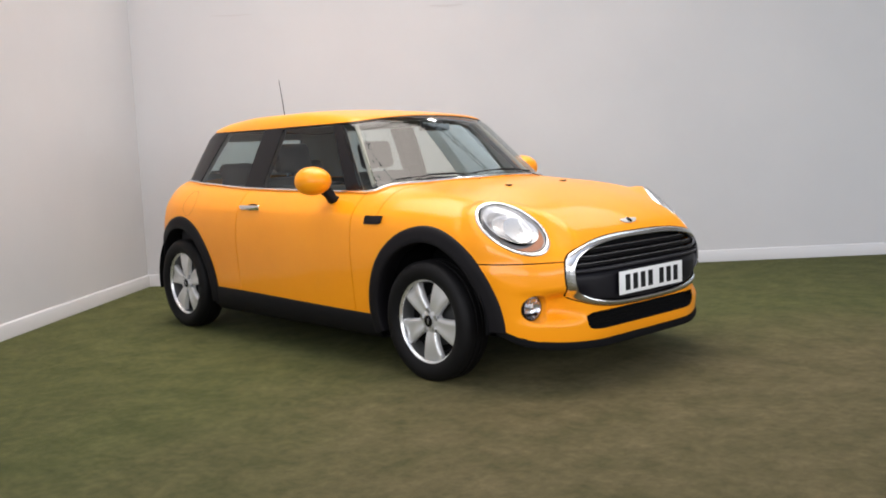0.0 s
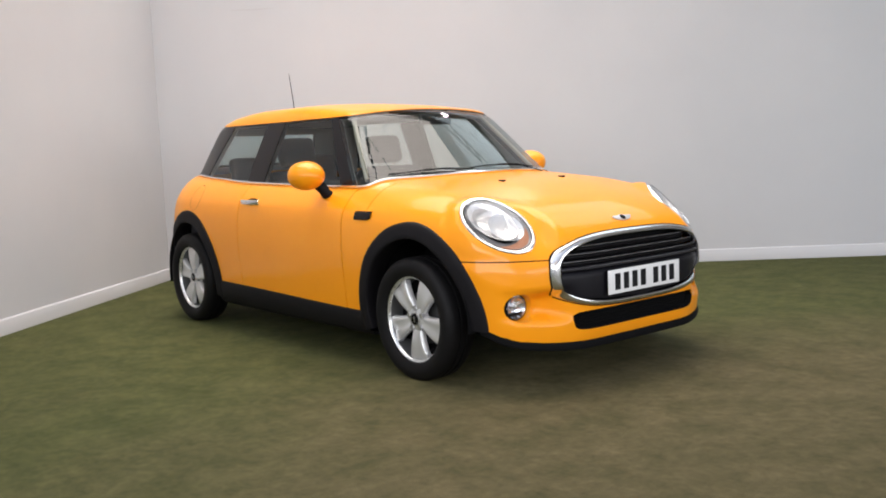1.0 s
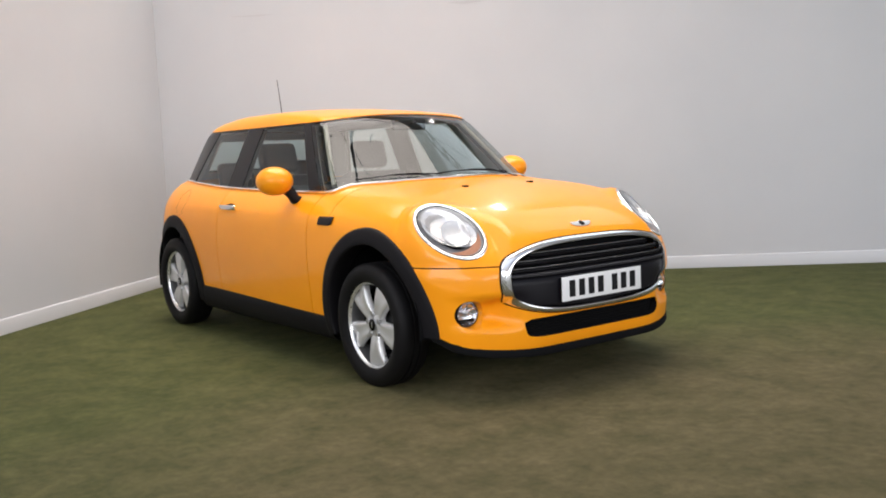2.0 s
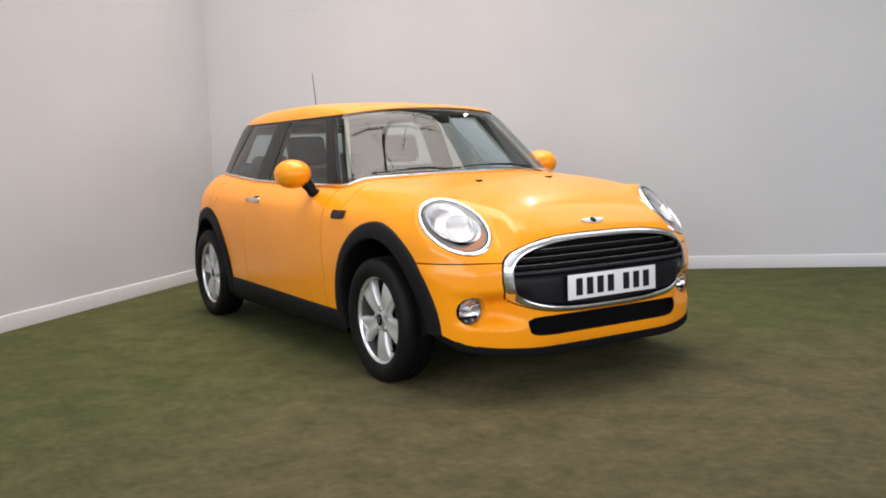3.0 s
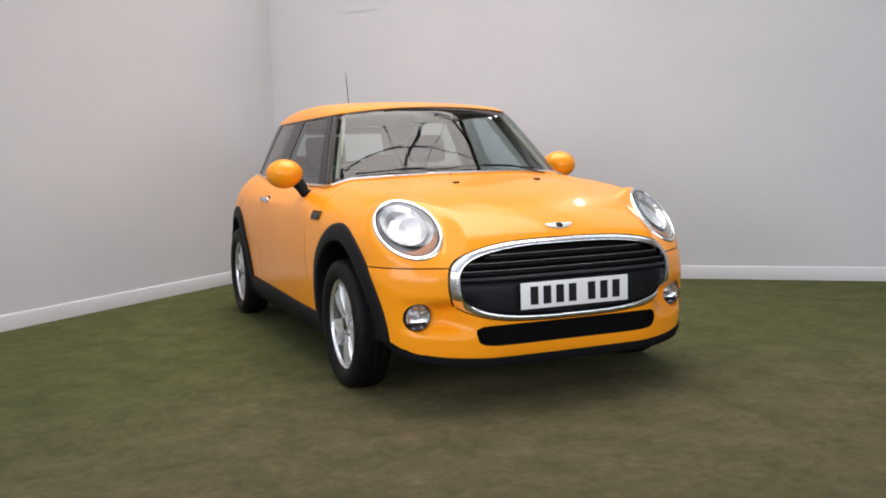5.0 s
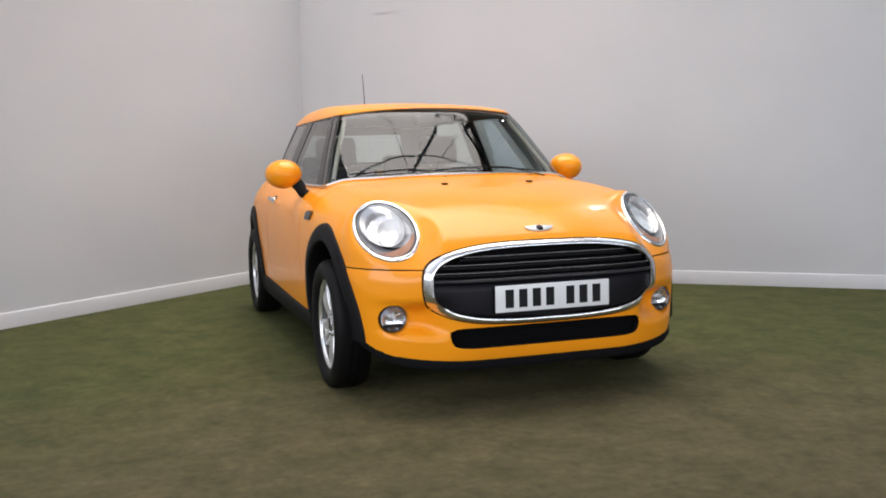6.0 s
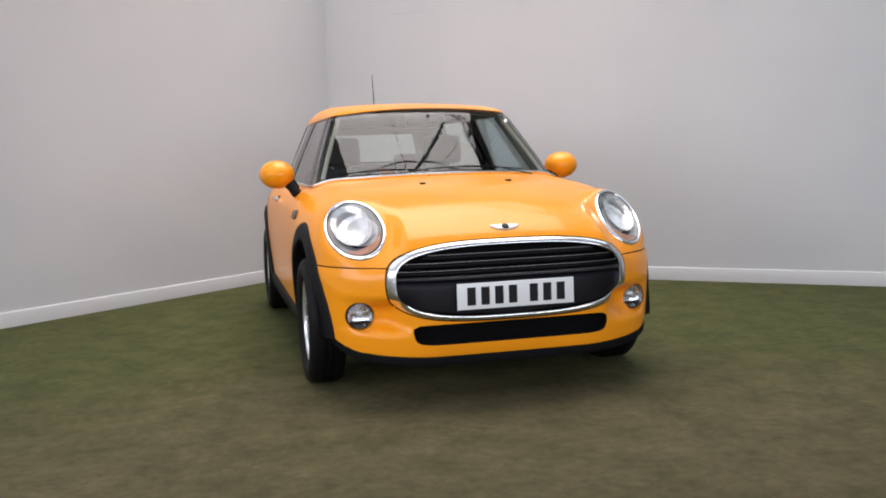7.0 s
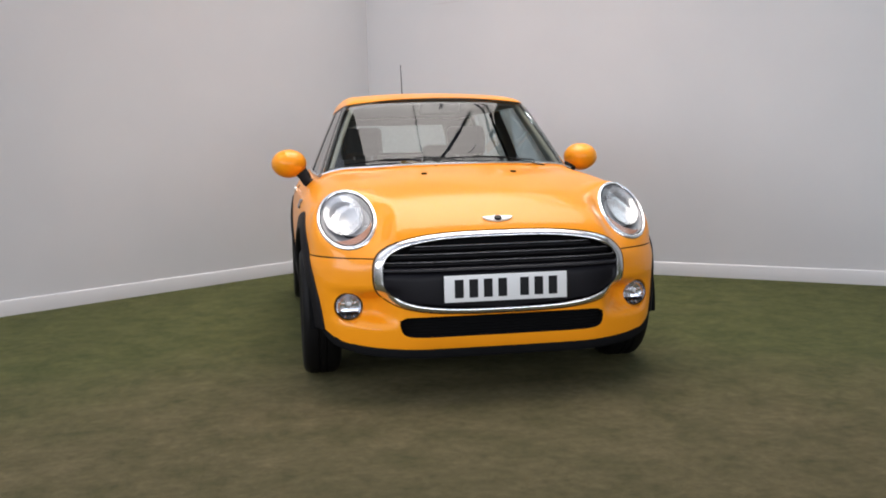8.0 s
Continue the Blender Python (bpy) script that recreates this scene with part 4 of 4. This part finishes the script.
bx = float(cast(body, np.array([[1.4, 0, 0.745]]), np.array([[1.0, 0, 0]]))[0][0])
BADGE = Matrix.Translation((bx, 0, 0.745)) @ BADGE_N.to_track_quat("Z", "Y").to_matrix().to_4x4()
shape = [(0.062, 0.012), (0.066, 0.008), (0.055, -0.004), (0.042, -0.012), (0.024, -0.016), (0.0, -0.019), (-0.024, -0.016), (-0.042, -0.012), (-0.055, -0.004), (-0.066, 0.008), (-0.062, 0.012), (-0.026, 0.013), (0.0, 0.019), (0.026, 0.013)]
face_up = BADGE.to_3x3() @ Vector((0, 1, 0))
turn = 0 if abs(face_up.z) > 0.3 else 90
bm = prism_bm(shape, 0.006, 0.0012)
bm.transform(BADGE @ pose(0, 0, 0, 0, 0, turn) @ (pose(0, 0, 0, 0, 0, 180) if (BADGE @ pose(0, 0, 0, 0, 0, turn)).to_3x3().col[1].z < 0 else Matrix()))
badge = part("badge", bm, SILVER, bonnet, "plain silver winged badge")
part("badge_disc", lathe_bm([(0, 0.009), (0.012, 0.009), (0.016, 0.0075), (0.017, 0.004)], 28, BADGE), GLOSSY_BLACK, bonnet, "dark round badge centre")
for side in (1, -1):
    q = cast(body, np.array([[1.27, side * 0.22, 0.6]]), np.array([[0, 0, 1.0]]))[0]
    bm = box_bm(-0.016, 0.016, -0.012, 0.012, -0.004, 0.007, 0.003)
    bm.transform(Matrix.Translation(q))
    part("washer_jet", bm, CLAD, bonnet)


def frame_of(centre, axis, side):
    """Axes of a lamp: across, up and out."""
    n = Vector((axis.x, axis.y * side, axis.z))
    across = Vector((-n.y, n.x, 0)).normalized() * side
    up = Vector((0, 0, 1)) - n * n.z
    return Vector((centre.x, centre.y * side, centre.z)), across, up.normalized(), n


def on_body(c, u, v, n, a, b):
    """The body's surface over lamp coordinates (a across, b up)."""
    a, b = np.atleast_1d(a), np.atleast_1d(b)
    o = np.array(c) + np.outer(a.ravel(), u) + np.outer(b.ravel(), v) - np.array(n) * 0.30
    q = cast(body, o, np.tile(np.array(n), (len(o), 1)), 0.9)
    return Vector(q[0]) if len(q) == 1 else q.reshape(*a.shape, 3)


def lamp_ring(name, c, u, v, n, profile, squash, material, parent, label="", steps=64, size=1.0):
    t = np.linspace(0, 2 * math.pi, steps, endpoint=False)[:, None]
    r, out = np.array(profile).T
    r = r * size
    rows = on_body(c, u, v, n, r * np.cos(t), r * squash * np.sin(t))
    rows = rows + out[None, :, None] * np.array(n)
    return strip_part(name, rows, material, parent, label, 1, True, 60)


def headlamp(side):
    c, u, v, n = [Vector((q.x, q.y * side, q.z)) for q in (LAMP, LAMP_U, LAMP_V, LAMP_AXIS)]
    ring = lamp_ring("headlamp", c, u, v, n, [(0.1455, -0.014), (0.1445, 0.002), (0.141, 0.007), (0.135, 0.009), (0.131, 0.007), (0.128, 0.002), (0.127, -0.03)], LAMP_SQUASH, CHROME, car, "oval headlamp with a chrome ring", size=LAMP_SIZE)
    lamp_ring("headlamp_seal", c, u, v, n, [(0.1280, 0.002), (0.1275, 0.0045), (0.1262, 0.0045), (0.1258, -0.002)], LAMP_SQUASH, CLAD, ring, size=LAMP_SIZE)
    # lens: a dome over the opening
    dome = [(0.1260 * (1 - k / 8), 0.004 + 0.010 * (1 - (1 - k / 8) ** 2)) for k in range(8)] + [(0.001, 0.014)]
    lens = lamp_ring("headlamp_lens", c, u, v, n, dome, LAMP_SQUASH, LENS, ring, "clear domed lens", 48, LAMP_SIZE)
    lens.visible_shadow = False
    m = Matrix.Translation(on_body(c, u, v, n, 0, 0)) @ Matrix((u, v, n)).transposed().to_4x4() @ Matrix.Diagonal((LAMP_SIZE, LAMP_SIZE * LAMP_SQUASH, 1, 1))
    # bowl
    lamp_ring("lamp_bezel", c, u, v, n, [(0.1262, 0.002), (0.121, -0.004), (0.112, -0.009), (0.100, -0.013), (0.085, -0.017), (0.070, -0.035)], LAMP_SQUASH, BEZEL, ring, "grey inner bezel", size=LAMP_SIZE)
    bowl = m @ pose(0.002, 0.021, 0.006) @ Matrix.Diagonal((1.0, 1.0, 0.42, 1))
    part("lamp_reflector", lathe_bm([(0.096, -0.020), (0.092, -0.026), (0.084, -0.046), (0.066, -0.074), (0.038, -0.090), (0.0, -0.095)], 40, bowl), REFLECTOR, ring, "bright dimpled reflector bowl", 60)
    # a smooth second bowl beside the first, divided from it by a thin edge
    second = m @ pose(-0.024, -0.024, -0.003) @ Matrix.Diagonal((1.0, 0.80, 0.30, 1))
    part("side_reflector", lathe_bm([(0.080, -0.022), (0.077, -0.026), (0.066, -0.048), (0.040, -0.066), (0.0, -0.072)], 40, second), SIDE_BOWL, ring, "pale second reflector", 60)
    # indicator at the foot of the lamp
    bm = bmesh.new()
    a_row, b_row, d_row = [], [], []
    for t in np.linspace(radians(212), radians(328), 20):
        a_row.append(bm.verts.new((0.118 * math.cos(t), 0.118 * math.sin(t), -0.010)))
        k = (t - radians(270)) / radians(58)
        r = 0.118 - 0.027 * (1 - k * k)
        b_row.append(bm.verts.new((r * math.cos(t), r * math.sin(t), -0.008)))
        d_row.append(bm.verts.new((r * math.cos(t), r * math.sin(t), -0.030)))
    for i in range(19):
        bm.faces.new((a_row[i], a_row[i + 1], b_row[i + 1], b_row[i]))
        bm.faces.new((b_row[i], b_row[i + 1], d_row[i + 1], d_row[i]))
    bm.transform(m)
    part("indicator", bm, AMBER, ring, "amber indicator lens")
    part("lamp_housing", lathe_bm([(0.122, -0.060), (0.118, -0.08), (0.1, -0.125), (0.0, -0.13)], 36, m), DARK, ring)


def fog_lamp(side):
    c, u, v, n = frame_of(FOG, FOG_AXIS, side)
    top = on_body(c, u, v, n, 0, 0) - n * 0.027
    m = Matrix.Translation(top) @ Matrix((u, v, n)).transposed().to_4x4() @ Matrix.Diagonal((1.0, 1.0, 1, 1))
    lamp_ring("fog_recess", c, u, v, n, [(0.0640, -0.0005), (0.0626, -0.002), (0.0617, -0.006), (0.0617, -0.014)], 1.0, PAINT, bumper, "orange lip round the fog lamp")
    lamp_ring("fog_sleeve", c, u, v, n, [(0.0617, -0.0135), (0.0604, -0.016), (0.0598, -0.07)], 1.0, PAINT, bumper)
    ring = part("fog_lamp", lathe_bm([(0.0590, -0.012), (0.0580, -0.004), (0.0560, 0.001), (0.0545, 0.001), (0.054, -0.006)], 48, m), GLOSSY_BLACK, car, "round fog lamp with a black rim")
    part("fog_pocket", lathe_bm([(0.0600, -0.03), (0.0562, -0.07), (0.0, -0.075)], 40, m), DARK, ring)
    part("fog_reflector", lathe_bm([(0.054, -0.002), (0.050, -0.012), (0.040, -0.021), (0.022, -0.026), (0.0, -0.027)], 40, m), FOG_BOWL, ring, "bright fog lamp reflector")
    for k in range(8):
        a = radians(45 * k + 20)
        part("fog_facet", tube_bm([tuple(m @ Vector((r * math.cos(a), r * math.sin(a), h))) for r, h in ((0.016, -0.025), (0.034, -0.021), (0.049, -0.010))], 0.0022, 6), CHROME, ring)
    # no part of the lamp: a bar added to darken the bowl's lower half
    part("fog_lower_dark", box_bm(-0.047, 0.047, -0.010, 0.006, -0.022, -0.006, 0.004), GLOSSY_BLACK, ring, "dark bar added over the bowl's lower half").matrix_basis = m @ pose(0, -0.028, 0) @ Matrix.Diagonal((0.84, 0.8, 1, 1))
    part("fog_bulb", lathe_bm([(0, 0.000), (0.008, -0.003), (0.012, -0.010), (0.011, -0.03)], 20, m @ pose(0, 0.004, 0)), SATIN, ring)
    lens = part("fog_lens", lathe_bm([(0.0545, 0.001), (0.047, 0.007), (0.031, 0.013), (0.015, 0.0165), (0.0, 0.017)], 40, m), LENS, ring, "clear domed lens")
    lens.visible_shadow = False


for side in (-1, 1):
    headlamp(side)
    fog_lamp(side)


# ---- belt strip, wipers, mirrors, handles ----
def belt_points(n=160, lift=0.0):
    """The line where the windows meet the body, once round the car."""
    al = np.linspace(0, 2 * math.pi, n, endpoint=False)
    d = np.stack([np.cos(al), np.sin(al), 0 * al], 1)
    lo, hi = np.full(n, 0.86), np.full(n, 1.08)

    def at(z):
        o = np.stack([0 * al - 0.2, 0 * al, z], 1)
        return cast(cabin, o, d)

    for _ in range(24):
        m_ = (lo + hi) / 2
        q = at(m_)
        inside = body(q[:, 0], q[:, 1], q[:, 2]) < 0
        lo, hi = np.where(inside, m_, lo), np.where(inside, hi, m_)
    q = at((lo + hi) / 2)
    return q + np.array([0, 0, lift]) + gradient(cabin, q) * 0.004


BELT = belt_points(160, 0.005)
part("belt_strip", tube_bm([tuple(q) for q in BELT], [0.0080 + 0.0025 * min(max((q[0] - 0.5) / 0.2, 0), 1) for q in BELT], 8, True, 0.9), CHROME, car, "chrome strip round the window line")


def on_screen(y, z):
    o = np.array([[-0.2, y, z]])
    return Vector(cast(cabin, o, np.array([[1.0, 0, 0]]))[0])


SCREEN_N = Vector(gradient(cabin, np.array([tuple(on_screen(0.0, 1.1))]))[0])
for y0, y1, z1 in ((0.45, -0.12, 0.992), (-0.10, -0.56, 0.985)):
    pts = []
    for t in np.linspace(0, 1, 14):
        y = y0 + (y1 - y0) * t
        pts.append(tuple(on_screen(y, 0.989 + 0.010 * math.sin(math.pi * t) + 0.004 * t - 0.03 * abs(y)) + SCREEN_N * 0.010))
    blade = part("wiper", tube_bm(pts, 0.0030, 8, False, 1.1), CLAD, car, "black wiper resting at the screen's foot")
    part("wiper_arm", tube_bm([tuple(Vector(pts[0]) + Vector((0.03, 0.05 if y0 > 0 else -0.0, -0.03))), tuple(Vector(pts[4]) + SCREEN_N * 0.007), tuple(Vector(pts[8]) + SCREEN_N * 0.006)], 0.0032, 8), CLAD, blade)


def ellipsoid_bm(m, seg=36, rings=20, power=1.0):
    bm = bmesh.new()
    bmesh.ops.create_uvsphere(bm, u_segments=seg, v_segments=rings, radius=1.0)
    bm.transform(m)
    return bm


def door_mirror(side):
    c = Vector((0.395, side * 0.849, 0.993))
    m = Matrix.Translation(c) @ pose(0, 0, 0, 0, 0, -8 * side) @ Matrix.Diagonal((0.112, 0.097, 0.079, 1))
    bm = ellipsoid_bm(m)
    # flat back where the glass sits
    got = bmesh.ops.bisect_plane(bm, geom=[*bm.verts, *bm.edges, *bm.faces], plane_co=c + Vector((-0.038, 0, 0)), plane_no=Vector((-1, 0.14 * side * 0, 0)), clear_outer=True)
    holes = [e for e in bm.edges if len(e.link_faces) == 1]
    bmesh.ops.contextual_create(bm, geom=holes)
    mirror = part("door_mirror", bm, PAINT, car, "orange door mirror housing")
    part("mirror_glass", lathe_bm([(0.0, 0.0), (0.094, 0.0), (0.096, 0.003)], 36, Matrix.Translation(c + Vector((-0.040, 0, 0))) @ pose(0, 0, 0, 0, -90, 0) @ Matrix.Diagonal((0.68, 0.86, 1, 1))), REFLECTOR, mirror)
    pts = [c + Vector((0.010, -side * 0.060, -0.040)), c + Vector((0.030, -side * 0.085, -0.075)), c + Vector((0.038, -side * 0.098, -0.104)), c + Vector((0.040, -side * 0.120, -0.116))]
    part("mirror_arm", tube_bm(pts, [0.044, 0.040, 0.038, 0.040], 16, False, 0.75), CLAD, mirror, "black plastic mirror foot")


def door_handle(side):
    y = float(body_y(-0.346, 0.832))
    bm = box_bm(-0.108, 0.108, -0.008, 0.008, -0.015, 0.015, 0.007, 3)
    for q in bm.verts:
        q.co.y += 0.010 - 0.9 * q.co.x**2
    bm.transform(Matrix.Translation((-0.346, side * (y + 0.014), 0.832)) @ (pose(0, 0, 0) if side > 0 else Matrix.Diagonal((1, -1, 1, 1))) @ pose(0, 0, 0, -22, 0, 0))
    handle = part("door_handle", bm, CHROME, doors[side], "chrome door handle")
    # dark lens laid on the door for the shade in the handle's hollow
    bm = ellipsoid_bm(Matrix.Translation((-0.346, side * (y - 0.002), 0.828)) @ pose(0, 0, 0, 22 * side, 0, 0) @ Matrix.Diagonal((0.080, 0.006, 0.029, 1)), 24, 12)
    part("handle_shade", bm, DARK, doors[side])


def side_badge(side):
    """The dark side repeater panel on the wing."""
    rows = []
    for x in np.linspace(0.785, 0.925, 9):
        z0, z1 = 0.766, 0.808
        if x > 0.90:
            z0 += (x - 0.90) * 0.5
        row = []
        for z, o in ((z1 + 0.002, -0.006), (z1, 0.006), (z1 - 0.008, 0.009), (z0 + 0.008, 0.009), (z0, 0.006), (z0 - 0.002, -0.006)):
            row.append((x, z, o))
        xs_, zs_, os_ = np.array(row).T
        rows.append(list(zip(xs_, body_y(xs_, zs_) + os_, zs_)))
    strip_part("side_vent", rows, GLOSSY_BLACK, car, "dark side vent panel on the wing", side)


for side in (-1, 1):
    door_mirror(side)
    door_handle(side)
    side_badge(side)

mast = part("aerial", tube_bm([(-1.11, 0, 1.38), (-1.13, 0, 1.51), (-1.165, 0, 1.682)], [0.0035, 0.003, 0.0022], 8), CLAD, car, "thin black roof aerial")
bm = ellipsoid_bm(pose(-1.10, 0, 1.386) @ Matrix.Diagonal((0.05, 0.024, 0.022, 1)), 24, 12)
part("aerial_base", bm, CLAD, mast)


# ---- inside the car ----
def pad_bm(x0, x1, y0, y1, z0, z1, bevel, turn=None):
    bm = box_bm(x0, x1, y0, y1, z0, z1, bevel, 4)
    if turn:
        bm.transform(turn)
    return bm


part("cabin_floor", box_bm(-1.5, 0.95, -0.70, 0.70, 0.245, 0.28), TRIM, car)
part("bulkhead", box_bm(0.90, 0.93, -0.66, 0.66, 0.25, 0.90), DARK, car)
for side in (1, -1):
    zs = np.array((0.28, 0.45, 0.60, 0.64, 0.70, 0.80, 0.90, 0.955))
    rows = [list(zip(0 * zs + x, np.minimum(body_y(0 * zs + x, zs), 0.74) - 0.045 - 0.5 * np.maximum(0, zs - 0.86), zs)) for x in np.linspace(-1.45, 0.88, 24)]
    strip_part("door_card", rows, TRIM, car, "dark inner trim", side)
for side in (1, -1):
    trim_line = []
    for z in np.linspace(0.955, 1.315, 14):
        y = float(BELT_Y(0.6)) - 0.40 * (z - 0.95) - 0.10 * (z - 0.95) ** 2 - 0.044
        x = 0.955 - 1.20 * (z - 0.95) - 0.55 * y**2 - 0.075
        trim_line.append((x, y * side, z))
    part("pillar_trim", tube_bm(trim_line, 0.013, 12, False, 0.9), CREAM, car, "cream inner trim of the windscreen pillar")
rows = [[(x, y, 0.945 - 0.30 * max(0, 0.55 - x) ** 1.0 - 0.05 * abs(y) ** 2) for x in (0.40, 0.46, 0.52, 0.58, 0.66, 0.76, 0.90)] for y in np.linspace(-0.62, 0.62, 21)]
dash = strip_part("dashboard", rows, TRIM, car, "dark soft dashboard")
part("dash_body", pad_bm(0.38, 0.80, -0.64, 0.64, 0.55, 0.89, 0.06), TRIM, dash)
part("instrument_pod", pad_bm(0.36, 0.44, -0.45, -0.25, 0.86, 0.96, 0.035), TRIM, dash)
ST = pose(0.26, -0.35, 0.80, 0, -66, 0)
sw = part("steering_wheel", tube_bm([tuple(ST @ Vector((0.185 * math.cos(a), 0.185 * math.sin(a), 0))) for a in np.linspace(0, 2 * math.pi, 40, endpoint=False)], 0.016, 10, True), TRIM, car)
part("wheel_centre", lathe_bm([(0, 0.02), (0.05, 0.018), (0.075, 0.0), (0.07, -0.03)], 28, ST), TRIM, sw)
for a in (0, 120, 240):
    bm = box_bm(0.05, 0.18, -0.018, 0.018, -0.008, 0.008, 0.004)
    bm.transform(ST @ pose(0, 0, 0, 0, 0, a + 90))
    part("wheel_spoke", bm, TRIM, sw)


def seat_at(x, y, name, wide, high):
    base = part(name, pad_bm(x - 0.25, x + 0.25, y - wide / 2, y + wide / 2, 0.34, 0.50, 0.06), FABRIC, car, "dark fabric car seat")
    lean = pose(x - 0.22, y, 0.44, 0, -16, 0)
    part("backrest", pad_bm(-0.07, 0.07, -wide / 2, wide / 2, 0.0, high, 0.06, lean), FABRIC, base)
    part("headrest", pad_bm(-0.045, 0.045, -0.13, 0.13, high + 0.03, high + 0.22, 0.045, lean), FABRIC, base)
    for s in (-0.06, 0.06):
        part("headrest_post", tube_bm([tuple(lean @ Vector((0, s, high - 0.02))), tuple(lean @ Vector((0, s, high + 0.06)))], 0.006, 8), CHROME, base)


for y in (-0.35, 0.35):
    seat_at(-0.12, y, "front_seat", 0.50, 0.58)
    seat_at(-0.92, y * 0.86, "rear_seat", 0.56, 0.46)
part("parcel_shelf", box_bm(-1.58, -1.2, -0.55, 0.55, 0.90, 0.92, 0.006), TRIM, car)
pts = on_screen(0.0, 1.285)
mir = part("rear_view_mirror", pad_bm(-0.016, 0.016, -0.115, 0.115, -0.032, 0.032, 0.014, Matrix.Translation(pts + Vector((-0.075, 0, -0.005)))), TRIM, car)
part("mirror_stem", tube_bm([tuple(pts + Vector((-0.012, 0, 0.012))), tuple(pts + Vector((-0.075, 0, -0.005)))], 0.010, 8), TRIM, mir)

FLAP = (-1.16, 0.845)
rows = []
for a in np.linspace(0, 2 * math.pi, 64, endpoint=False):
    q = np.array([(FLAP[0] + r * math.cos(a), FLAP[1] + r * math.sin(a)) for r in (0.0785, 0.0800, 0.0815)])
    rows.append(list(zip(q[:, 0], body_y(q[:, 0], q[:, 1]) + np.array([-0.001, 0.0006, -0.001]), q[:, 1])))
strip_part("fuel_flap_gap", rows, DARK, car, "thin gap round the fuel flap", -1, True)
